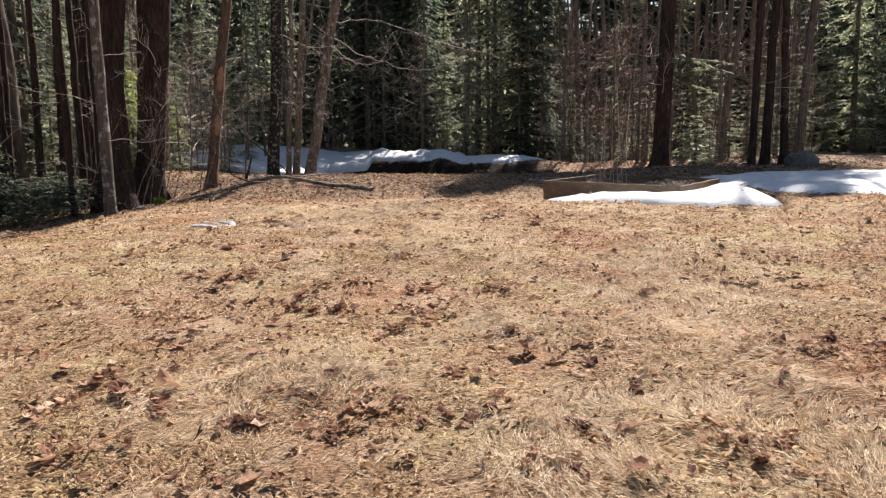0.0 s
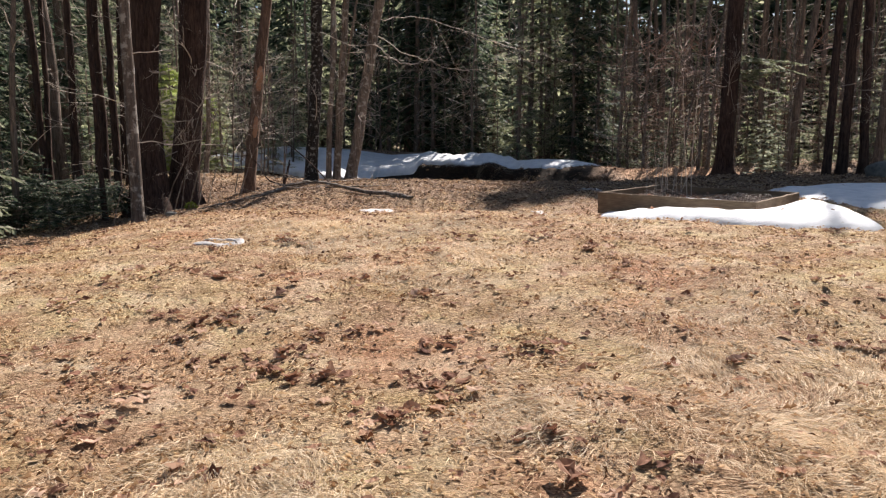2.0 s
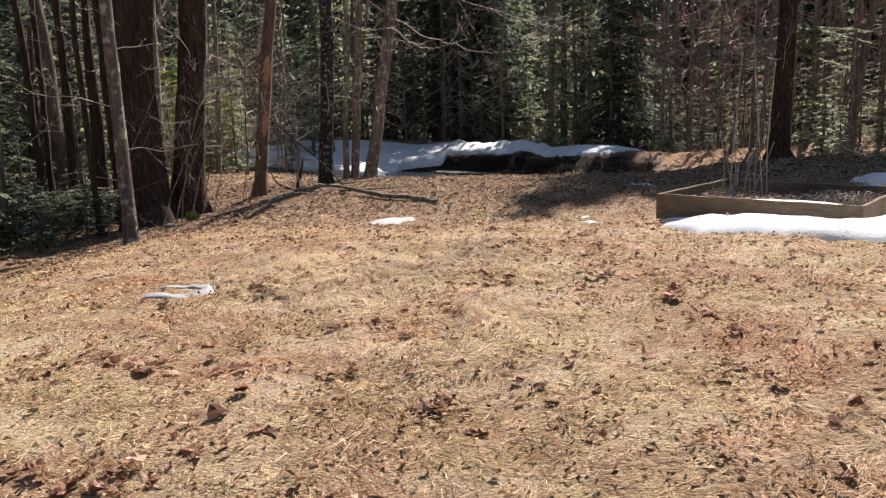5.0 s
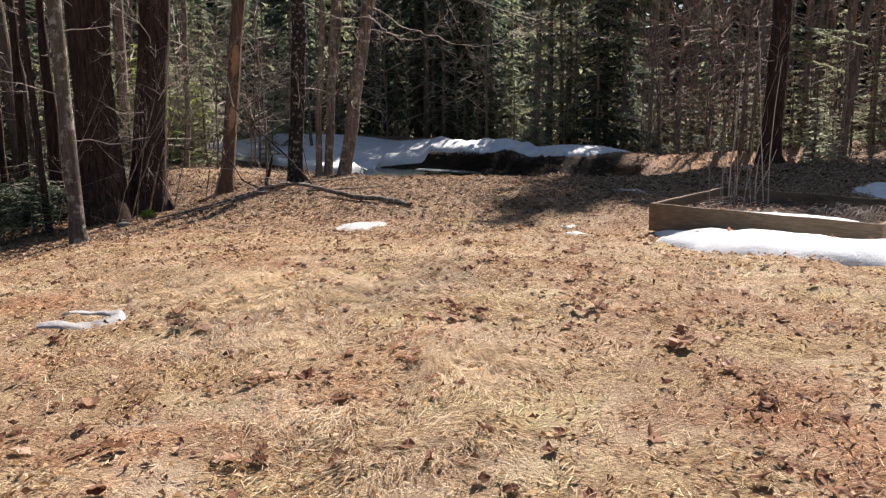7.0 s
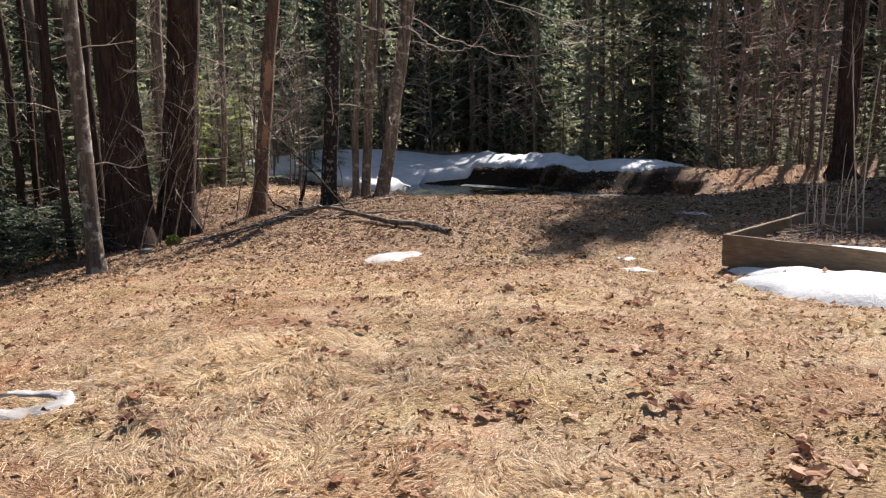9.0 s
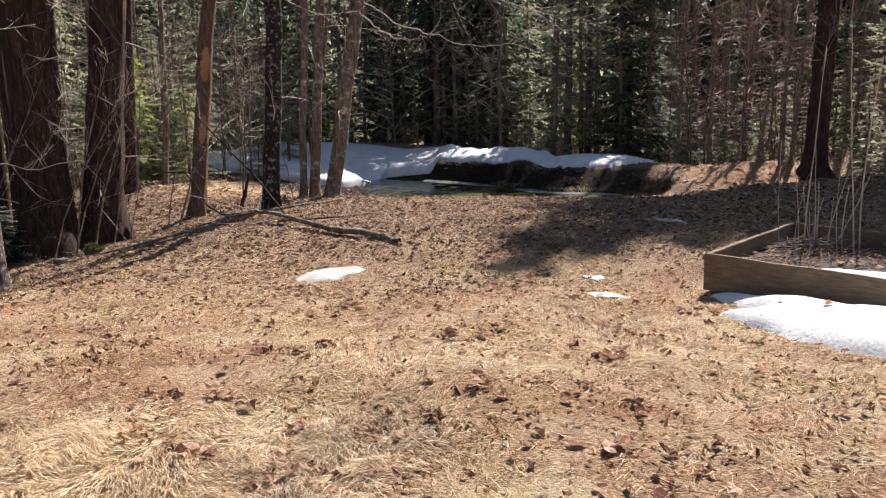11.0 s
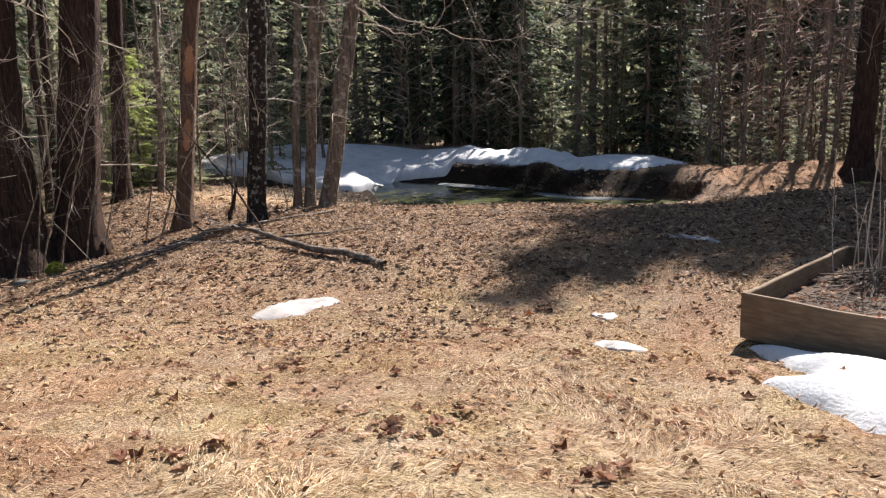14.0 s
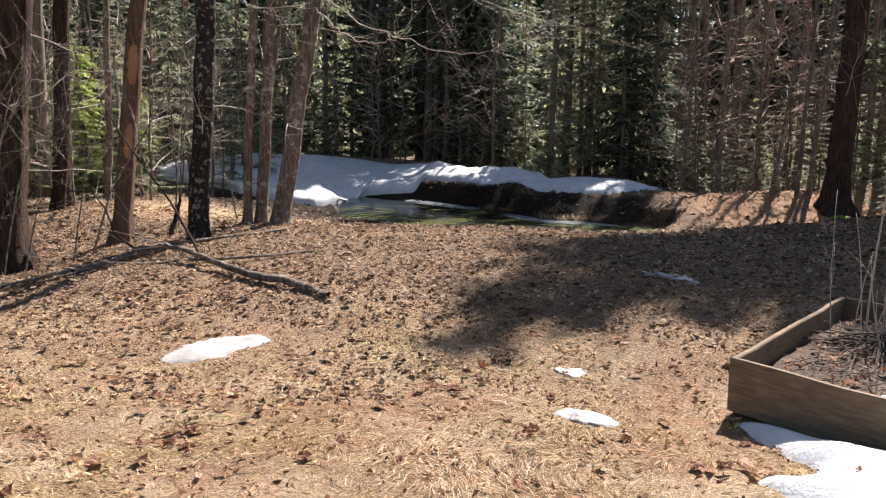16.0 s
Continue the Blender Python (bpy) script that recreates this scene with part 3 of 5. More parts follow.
snow_ribbon([(-2.74, 8.1), (-2.64, 8.14), (-2.52, 8.18), (-2.42, 8.25), (-2.35, 8.36), (-2.40, 8.43), (-2.5, 8.44), (-2.62, 8.42), (-2.74, 8.36)], [0.03, 0.06, 0.07, 0.07, 0.06, 0.05, 0.045, 0.04, 0.015], 0.012, "thin hooked strip of melting snow on the grass", 15, "snow remnants")
snow([(-2.48, 13.86), (-2.27, 13.84), (-2.08, 14.08), (-1.86, 14.75), (-2.18, 14.74), (-2.42, 14.36)], 0.014, "small white oval snow remnant on the grass", 16, 0.015, 6, 70, None, "snow remnants", rough=0.006)
snow([(0.57, 13.08), (0.73, 12.96), (0.9, 12.85), (0.99, 13.0), (0.92, 13.18), (0.7, 13.22)], 0.014, "small white snow remnant on the grass", 17, 0.025, 6, 60, None, "snow remnants", rough=0.004)
snow([(0.56, 14.15), (0.62, 14.04), (0.76, 13.98), (0.81, 14.1), (0.69, 14.2)], 0.010, "small grey snow remnant in the shade", 18, 0.02, 6, 60, None, "snow remnants", rough=0.004)
snow([(2.25, 12.9), (2.8, 12.36), (3.4, 11.8), (3.68, 12.1), (3.4, 12.5), (2.8, 12.85), (2.5, 13.0)], 0.05, "strip of snow inside the garden bed", 20, 0.04, 6, 70, None, "", rough=0.006, base=0.095)
snow([(1.44, 17.6), (1.76, 17.05), (2.03, 16.82), (2.09, 16.92), (1.76, 17.2), (1.5, 17.64)], 0.02, "thin sliver of snow in the shade", 19, 0.02, 6, 60, None, "snow remnants")

snow([(4.2, 32.6), (4.9, 32.2), (5.6, 32.5), (5.5, 33.2), (4.7, 33.5), (4.1, 33.2)], 0.05, "last thin snow between the forest trunks", 23, 0.12, 8, 70)


snow([(-4.4, 32.5), (-3.4, 31.75), (-2.2, 30.6), (-1.6, 29.9), (-1.9, 29.7), (-2.9, 30.5), (-4.3, 31.7)], 0.012, "thin pale grey strip on the pond water", 21, 0.05, 6, 80, None, "ice on the pond", rough=0.003, base=WATER_Z + 0.02, mat=PALE_STRIP)
snow([(-0.9, 28.9), (-0.1, 27.75), (1.0, 27.15), (2.0, 26.85), (1.9, 26.65), (0.6, 26.9), (-0.4, 27.5), (-1.1, 28.6)], 0.012, "thin pale grey strip on the pond water", 22, 0.04, 6, 80, None, "ice on the pond", rough=0.003, base=WATER_Z + 0.02, mat=PALE_STRIP)


# ---------------------------------------------------------------- garden bed
BED = [(1.67, 13.32), (3.54, 11.50), (4.70, 13.35), (2.96, 15.3)]


def plank(buf, a, b, z0, z1, th):
    """A board on edge from a to b with slightly worn edges."""
    a, b = np.array(a), np.array(b)
    d = (b - a) / np.linalg.norm(b - a)
    n = np.array([-d[1], d[0]])
    e = 0.006
    prof = [(-th / 2, 0), (th / 2, 0), (th / 2, 1 - e * 4), (th / 2 - e, 1), (-th / 2 + e, 1), (-th / 2, 1 - e * 4)]
    rings = []
    for k in range(9):
        p = a + (b - a) * k / 8
        w = 0.006 * math.sin(k * 1.7 + a[0])
        rings.append([(p[0] + n[0] * (o + w), p[1] + n[1] * (o + w), z0 + (z1 - z0) * h + 0.004 * math.sin(k * 2.3)) for o, h in prof])
    v = [c for r in rings for c in r]
    m = len(prof)
    f = [(i * m + j, i * m + (j + 1) % m, (i + 1) * m + (j + 1) % m, (i + 1) * m + j) for i in range(8) for j in range(m)]
    f += [tuple(range(m))[::-1], tuple(range(8 * m, 9 * m))]
    buf.add(v, f)


bed = thing("raised_garden_bed", (0, 0, 0), "weathered grey-brown board garden bed with dead stalks", "garden bed")
for k in range(4):
    a, b = np.array(BED[k]), np.array(BED[(k + 1) % 4])
    d = (b - a) / np.linalg.norm(b - a)
    bb = Buf()
    plank(bb, a + d * (0.021 if k % 2 else -0.02), b - d * (0.021 if k % 2 else -0.02), -0.14, 0.195, 0.04)
    part("board", bb, BOARD, bed, shade=False)
sb = Buf()
cx = np.mean(BED, axis=0)
gn = 24
for i in range(gn + 1):
    for j in range(gn + 1):
        u, w = i / gn, j / gn
        p = (np.array(BED[0]) * (1 - u) + np.array(BED[1]) * u) * (1 - w) + (np.array(BED[3]) * (1 - u) + np.array(BED[2]) * u) * w
        p = cx + (p - cx) * 0.975
        sb.v.append(np.array([[p[0], p[1], 0.03 + 0.02 * float(waves(p[0], p[1], 0.5, 31)) + 0.05 * math.exp(-((u - 0.45) ** 2 + (w - 0.5) ** 2) * 12)]]))
sb.n = len(sb.v)
sb.f = [(i * (gn + 1) + j, (i + 1) * (gn + 1) + j, (i + 1) * (gn + 1) + j + 1, i * (gn + 1) + j + 1) for i in range(gn) for j in range(gn)]
part("soil", sb, SOIL, bed, "dark soil strewn with dead stems")


# ---------------------------------------------------------------- trees
def lean_path(rng, base, top, n=14, bend=0.05):
    base, top = np.array(base, float), np.array(top, float)
    s = np.linspace(0, 1, n)
    p = base + (top - base) * s[:, None]
    off = np.cumsum(rng.uniform(-bend, bend, (n, 2)), axis=0) * np.sqrt(s)[:, None]
    off -= off[-1] * s[:, None]
    p[:, :2] += off
    return p


def big_tree(x, y, r, tall, lean, mat, label, limbs, seed, name="tree", r_top=0.4, bend=0.06, flare=0.9, sides=18, low=1.2, crown=None, splits=(), limb_len=1.6, dens=3.0):
    """A standing tree: tapered uneven trunk with root flare, side limbs with twigs. lean: sideways way of its top in metres."""
    rng = np.random.RandomState(seed)
    z = zat(x, y)
    t = thing(name, (x, y, z), label, "tree", "woodland trees")
    path = lean_path(rng, (0, 0, -0.15), (lean[0], lean[1], tall), 30, bend)
    h = np.linspace(0, 1, 30)
    rad = r * (1 - h * (1 - r_top))
    t["bole"] = [float(c) for c in (*path[:12].ravel(), *rad[:12])]
    b = Buf()
    tube(b, path, rad, sides, 0.06, rng, flare)
    part("trunk", b, mat, t)
    for z0, dx, dy, rs, top in splits:
        b = Buf()
        k = int(z0 / tall * 29)
        p = lean_path(rng, path[k], path[k] + (dx, dy, top - z0), 20, 0.04)
        tube(b, p, np.linspace(rs, rs * 0.5, 20), 12, 0.05, rng)
        part("stem", b, mat, t)
    for _ in range(limbs):
        hz = rng.uniform(low, min(tall * 0.75, 9.0))
        k = hz / tall * 29
        i = int(k)
        p = path[i] + (path[i + 1] - path[i]) * (k - i)
        a = rng.uniform(0, 6.283)
        ln = limb_len * rng.uniform(0.5, 1.2)
        q = wander(rng, p, (math.cos(a), math.sin(a), rng.uniform(-0.3, 0.4)), ln, 8, 0.26, 0.03)
        lb = Buf()
        tube(lb, q, np.linspace(r * 0.025 + 0.006, 0.003, 8), 4)
        twigs(lb, rng, q, r * 0.012 + 0.0045, 2, 0.8, dens * 1.5, 0.05)
        part("limb", lb, TWIG, t)
    if crown:
        part("crown", crown, NEEDLE, t)
    return t


def sprays(buf, rng, path, size, droop, dens=0.06):
    """Flat feathery needle sprays along a bough: slim kites to both sides, drooping at the tips."""
    n = len(path)
    length = np.linalg.norm(path[-1] - path[0])
    m = max(8, int(length / dens))
    s = 0.1 + 0.9 * (np.arange(m) + rng.uniform(0, 1, m)) / m
    k = np.minimum((s * (n - 1)).astype(int), n - 2)
    p = path[k] + (path[k + 1] - path[k]) * (s * (n - 1) - k)[:, None]
    d = path[k + 1] - path[k]
    d /= np.linalg.norm(d, axis=1)[:, None]
    side = np.cross(d, (0, 0, 1.0))
    side /= np.linalg.norm(side, axis=1)[:, None] + 1e-6
    sgn = np.where(np.arange(m) % 2, 1.0, -1.0)
    w = d * rng.uniform(0.3, 1.0, m)[:, None] + side * (sgn * rng.uniform(0.4, 1.0, m))[:, None]
    w[:, 2] += rng.uniform(-droop, 0.15, m)
    w /= np.linalg.norm(w, axis=1)[:, None]
    ln = size * rng.uniform(0.55, 1.3, m) * (1.2 - 0.6 * s)
    up = np.cross(w, d)
    up /= np.linalg.norm(up, axis=1)[:, None] + 1e-6
    a = np.cross(up, w) + up * rng.uniform(-0.5, 0.5, (m, 1))
    for start, wide, long_ in ((0.0, 0.15, 0.6), (0.35, 0.17, 0.65)):
        o = p + w * (ln * start)[:, None]
        midp = o + w * (ln * long_ * 0.45)[:, None]
        tip = o + w * (ln * long_)[:, None]
        tip[:, 2] -= 0.12 * ln
        off = a * (ln * wide)[:, None]
        v = np.stack([o, midp + off, tip, midp - off], 1).reshape(-1, 3)
        buf.add(v, (np.arange(m)[:, None] * 4 + np.arange(4)).tolist())


def conifer_parts(seed, tall, reach, bare, per=4, gap=0.40, size=0.48, droop=0.45, top_cut=0.98, dens=0.11, bare_twigs=2, girth=1.0, taper=0.75, wood=True):
    """The trunk, boughs and needle crown of a spruce or fir, as three meshes."""
    rng = np.random.RandomState(seed)
    r = (0.011 * tall + 0.02) * girth
    path = lean_path(rng, (0, 0, -0.3), (rng.uniform(-0.3, 0.3), rng.uniform(-0.3, 0.3), tall), 16, 0.03)
    tb, cb, db = Buf(), Buf(), Buf()
    tube(tb, path, np.linspace(r, 0.015, 16), 9, 0.05, rng, 0.5)
    z = 0.5
    while z < tall * top_cut:
        k = z / tall * 15
        i = min(int(k), 14)
        p = path[i] + (path[i + 1] - path[i]) * (k - i)
        frac = z / tall
        dead = z < bare
        for _ in range(per if not dead else bare_twigs):
            a = rng.uniform(0, 6.283)
            ln = reach * (1 - frac) ** taper * rng.uniform(0.65, 1.15) * (0.4 if dead else 1)
            q = wander(rng, p, (math.cos(a), math.sin(a), rng.uniform(-0.35, 0.15)), ln, 6, 0.08, -0.02)
            q3 = q if dead else q[::5]
            if wood or dead:
                tube(db, q3, np.linspace(0.006 + 0.005 * ln, 0.003, len(q3)), 3)
            if dead:
                twigs(db, rng, q, 0.006, 1, 0.6, 2.5, 0.0)
            else:
                sprays(cb, rng, q, size, droop, dens)
        z += gap * rng.uniform(0.7, 1.3)
    return tb.mesh("trunk", BARK_WOODS), db.mesh("dead_branchwork", TWIG, False), cb


def bare_parts(seed, tall, r, limbs, low, mat=None):
    """A slender leafless forest tree."""
    rng = np.random.RandomState(seed)
    path = lean_path(rng, (0, 0, -0.3), (rng.uniform(-1.3, 1.3), rng.uniform(-0.8, 0.8), tall), 14, 0.16)
    tb, lb = Buf(), Buf()
    tube(tb, path, np.linspace(r, r * 0.35, 14), 8, 0.05, rng, 0.5)
    for _ in range(limbs):
        k = rng.uniform(low, tall * 0.9) / tall * 13
        i = min(int(k), 12)
        p = path[i] + (path[i + 1] - path[i]) * (k - i)
        a = rng.uniform(0, 6.283)
        q = wander(rng, p, (math.cos(a), math.sin(a), rng.uniform(-0.1, 0.7)), rng.uniform(0.7, 2.2), 6, 0.15, 0.02)
        tube(lb, q, np.linspace(0.016, 0.004, 6), 3)
        twigs(lb, rng, q, 0.011, 2, 0.7, 1.4)
    return tb.mesh("trunk", BARK_WOODS), lb.mesh("branchwork", mat or TWIG, False)

# foreground trees at the yard's edge
big_tree(-7.12, 15.2, 0.125, 13, (-0.2, 0.2), BARK_BIRCH, "slender pale grey-barked tree leaning out", 8, 101, r_top=0.5, flare=0.5, low=1.5, bend=0.04)
big_tree(-8.19, 17.8, 0.40, 19, (-0.3, 0.2), BARK_PINE, "very thick dark furrowed pine trunk, forked", 18, 102, r_top=0.3, flare=0.8, low=0.7, limb_len=1.5, splits=((2.5, 1.5, 0.2, 0.21, 15),))
big_tree(-7.85, 18.7, 0.34, 18, (2.1, 0.2), BARK_PINE, "thick dark furrowed trunk beside the forked pine", 18, 103, r_top=0.5, flare=1.1, low=0.7, limb_len=1.6)
big_tree(-9.9, 23.1, 0.175, 16, (0.9, 0), BARK_PINE, "dark straight trunk behind the thick pines", 10, 104, flare=0.5, low=0.8)
big_tree(-6.75, 20.2, 0.15, 15, (2.2, 0.1), BARK_RED, "reddish-brown trunk with a long stripped scar", 12, 105, r_top=0.5, flare=0.7, low=1.0, limb_len=1.8)
big_tree(-4.67, 18.9, 0.15, 15, (0.85, 0.1), BARK_BLACK, "black-barked cherry trunk with pale lichen flecks", 8, 106, r_top=0.6, flare=0.35, low=1.5)
big_tree(-4.75, 20.8, 0.075, 12, (0.8, 0.3), BARK_GREY, "slim grey-brown maple stem of a clump", 6, 107, r_top=0.4, flare=0.4, low=1.6)
big_tree(-4.58, 21.0, 0.105, 13, (1.05, 0.2), BARK_GREY, "grey-brown maple stem of a clump", 6, 108, r_top=0.5, flare=0.4, low=1.4, splits=((1.7, 0.75, 0.2, 0.045, 7),))
maple = big_tree(-4.15, 20.7, 0.14, 13, (2.75, 0.2), BARK_GREY, "leaning grey-brown maple trunk of a clump", 6, 109, r_top=0.6, flare=0.4, low=1.6)
big_tree(-9.76, 24.5, 0.085, 11, (0.9, 0), BARK_GREY, "thin straight young trunk", 10, 110, r_top=0.4, flare=0.3, low=1.2)
big_tree(7.72, 30.0, 0.31, 17, (0.55, 0.2), BARK_PINE, "large dark pine trunk beyond the garden bed", 14, 111, r_top=0.5, bend=0.03, flare=1.1, low=2.0, limb_len=2.6)
big_tree(9.09, 24.0, 0.12, 16, (0.4, 0.1), BARK_PINE, "dark trunk at the back of the snow sheet", 6, 112, r_top=0.45, flare=0.35)
big_tree(9.54, 24.1, 0.14, 15, (0.4, 0.1), BARK_PINE, "dark trunk at the back of the snow sheet", 6, 113, r_top=0.45, flare=0.35)
big_tree(10.12, 24.0, 0.13, 15, (-0.3, 0.3), BARK_PINE, "dark trunk at the back of the snow sheet", 6, 114, r_top=0.45, flare=0.5)
big_tree(10.4, 31.5, 0.15, 15, (1.8, 0.2), BARK_WOODS, "leaning dark forest trunk beside the large pine", 7, 115, flare=0.4)
big_tree(12.1, 27.8, 0.15, 16, (1.2, 0), BARK_WOODS, "tall dark forest trunk near the snow sheet", 7, 116, flare=0.4)
for k, (x, y, r0, dx) in enumerate(((4.1, 32.2, 0.06, 0.9), (5.2, 32.4, 0.07, 0.3), (6.5, 31.6, 0.05, 1.6), (7.05, 31.0, 0.06, 0.5), (7.45, 31.3, 0.075, 0.9), (8.5, 31.6, 0.05, 0.4), (10.1, 30.6, 0.06, 0.3))):
    big_tree(x, y, r0, 13, (dx, 0.2), BARK_GREY, "slim sunlit grey trunk by the large pine", 7, 160 + k, flare=0.3, low=1.0, limb_len=1.3)
big_tree(-13.0, 22.0, 0.15, 15, (-0.5, 0.2), BARK_WOODS, "leaning forest trunk in the hollow", 7, 117, flare=0.4)
big_tree(-10.75, 19.0, 0.10, 14, (-0.1, 0.2), BARK_PINE, "slim dark trunk at the hollow's edge", 8, 118, flare=0.4)
big_tree(-10.4, 19.4, 0.09, 14, (0.2, 0.2), BARK_PINE, "slim dark trunk at the hollow's edge", 8, 119, flare=0.4)

for k, (x, y, r0, dx) in enumerate(((-8.75, 16.8, 0.06, -0.2), (-9.9, 18.9, 0.09, 0.3), (-11.9, 19.4, 0.10, -0.5), (-12.7, 20.9, 0.08, 0.2), (-13.6, 19.4, 0.11, -0.8), (-9.55, 18.8, 0.10, 0.2), (-14.6, 20.4, 0.10, 0.6), (-15.8, 22.2, 0.12, -0.4), (-11.3, 22.5, 0.09, 0.1), (-10.2, 20.6, 0.07, 0.5), (-12.2, 24.0, 0.10, 0.3))):
    big_tree(x, y, r0, 14, (dx, 0.2), BARK_PINE, "slim dark trunk at the hollow's edge", 5, 130 + k, flare=0.4, low=1.0, limb_len=1.1)

# bare orange wood where the bark is stripped
red = bpy.data.objects["tree.004"]
bole = np.array(red["bole"])
del red["bole"]
for ob in scene.objects:
    if "bole" in ob.keys() and ob.name not in ("tree.004",):
        del ob["bole"]
axis_, rad_ = bole[:36].reshape(-1, 3), bole[36:]
for z0, z1, a0, a1 in ((2.58, 3.2, -1.75, -0.4), (1.4, 1.95, -1.5, -0.5)):
    b = Buf()
    v, f, n_z, n_a = [], [], 12, 8
    for i in range(n_z):
        z = z0 + (z1 - z0) * i / (n_z - 1)
        px, py, rr = (np.interp(z, axis_[:, 2], c) for c in (axis_[:, 0], axis_[:, 1], rad_))
        w = math.sin(math.pi * (i + 0.3) / (n_z - 0.4)) ** 0.4
        for j in range(n_a):
            a = (a0 + a1) / 2 + (a1 - a0) / 2 * w * (j / (n_a - 1) * 2 - 1) + 0.1 * math.sin(i * 1.9)
            edge = 1.075 if 0 < j < n_a - 1 and 0 < i < n_z - 1 else 1.0
            v.append((px + rr * edge * math.cos(a), py + rr * edge * math.sin(a), z))
    f = [(i * n_a + j, i * n_a + j + 1, (i + 1) * n_a + j + 1, (i + 1) * n_a + j) for i in range(n_z - 1) for j in range(n_a - 1)]
    part("scar", b.add(v, f), BRIGHT_WOOD, red, "bare orange-brown wood")

# the large pine's high crown
r_ = np.random.RandomState(450)
pine = bpy.data.objects["tree.010"]
cb = Buf()
for k in range(90):
    a, h = r_.uniform(0, 6.283), r_.uniform(8.5, 12.5)
    q = wander(r_, (0.068 * h, 0.1, h), (math.cos(a), math.sin(a), r_.uniform(-0.1, 0.3)), r_.uniform(1.2, 3.0), 7, 0.1)
    sprays(cb, r_, q, 0.4, 0.3, 0.05)
for k in range(9):
    a = r_.uniform(-0.7, 0.5)
    q = wander(r_, (0.3, 0.05, r_.uniform(3.5, 4.6)), (math.cos(a), math.sin(a), r_.uniform(-0.1, 0.1)), r_.uniform(1.2, 2.4), 7, 0.1)
    sprays(cb, r_, q, 0.3, 0.2, 0.03)
tagged(part("crown", cb, NEEDLE_LIGHT, pine, shade=False), kind="stuff")
lb = Buf()
q = np.array([(7.8, 30.0, 3.0), (7.1, 30.1, 2.88), (6.5, 30.2, 2.72), (6.0, 30.3, 2.65), (5.4, 30.4, 2.7), (4.8, 30.5, 2.95)]) - np.array(pine.location)
tube(lb, q, np.linspace(0.035, 0.008, 6), 6, 0.1, r_)
twigs(lb, r_, q, 0.016, 3, 0.6, 2.4, 0.04)
part("bough", lb, BARK_WOODS, pine, "long dark horizontal dead bough")

# the maple's long arching boughs
for k, (pts, r0) in enumerate((
    ([(-3.45, 20.68, 3.5), (-3.18, 20.66, 3.22), (-2.99, 20.71, 3.04), (-2.74, 20.78, 2.9), (-2.52, 20.84, 2.85), (-2.21, 20.91, 2.9), (-1.99, 20.96, 3.01), (-1.86, 20.99, 3.21), (-1.8, 21.0, 3.6)], 0.022),
    ([(-3.3, 20.9, 3.6), (-2.75, 21.19, 3.2), (-2.21, 21.32, 3.03), (-1.57, 21.45, 2.81), (-0.92, 21.54, 2.73), (-0.31, 21.6, 2.85), (0.3, 21.7, 3.1)], 0.016),
    ([(-3.3, 20.7, 4.0), (-2.4, 21.8, 4.2), (-1.2, 22.4, 3.9), (0.0, 23.0, 3.5), (1.2, 23.2, 3.3)], 0.013),
)):
    lb = Buf()
    q = np.array(pts) + (-0.06, 0.05, 0.1) - np.array(maple.location)
    rr = np.random.RandomState(400 + k)
    s_ = np.linspace(0, len(q) - 1, 4 * len(q))
    q = np.stack([np.interp(s_, range(len(q)), q[:, c_]) for c_ in range(3)], 1) + rr.normal(0, 0.018, (len(s_), 3))
    tube(lb, q, np.linspace(r0 * 0.8, 0.003, len(q)), 5)
    twigs(lb, rr, q, 0.008, 3, 0.55, 2.6)
    part("bough", lb, TWIG, maple, "pale arching leafless bough")

# ---------------------------------------------------------------- the woods
CONIFERS = []
for seed, tall, reach, bare, light, opts in (
    (201, 15, 2.5, 1.6, 0, {}), (202, 12, 2.3, 0.5, 0, {}), (203, 16, 2.6, 4.2, 0, {}), (204, 9, 1.9, 0.4, 1, {"size": 0.36, "dens": 0.085}), (205, 14, 2.6, 1.2, 1, {"size": 0.4, "dens": 0.1}),
    (206, 4.5, 1.3, 0.2, 1, {"size": 0.2, "dens": 0.04, "gap": 0.25}), (207, 3.0, 1.1, 0.1, 0, {"size": 0.18, "dens": 0.04, "gap": 0.2}), (208, 16, 2.7, 10.0, 0, {"per": 6, "bare_twigs": 0, "girth": 0.38, "taper": 0.5, "dens": 0.08}),
    (211, 1.5, 1.25, 0.02, 0, {"per": 6, "gap": 0.11, "size": 0.2, "dens": 0.05, "droop": 0.3, "taper": 0.35}),
    (209, 14.5, 2.6, 1.2, 0, {"per": 4, "gap": 0.6, "size": 0.75, "dens": 0.22, "bare_twigs": 1, "wood": False}), (210, 13.5, 2.6, 0.6, 1, {"per": 4, "gap": 0.6, "size": 0.75, "dens": 0.22, "bare_twigs": 1, "wood": False}),
):
    tm, bm_, cb = conifer_parts(seed, tall, reach, bare, **opts)
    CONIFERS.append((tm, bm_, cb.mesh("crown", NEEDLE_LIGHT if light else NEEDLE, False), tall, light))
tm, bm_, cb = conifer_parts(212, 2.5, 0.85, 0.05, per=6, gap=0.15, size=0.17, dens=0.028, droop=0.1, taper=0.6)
CONIFERS.append((tm, bm_, cb.mesh("crown", NEEDLE_SUN_PALE, False), 2.5, 1))
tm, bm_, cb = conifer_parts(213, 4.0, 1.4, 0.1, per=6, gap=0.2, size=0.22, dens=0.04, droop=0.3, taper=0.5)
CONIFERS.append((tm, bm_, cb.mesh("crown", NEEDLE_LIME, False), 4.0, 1))
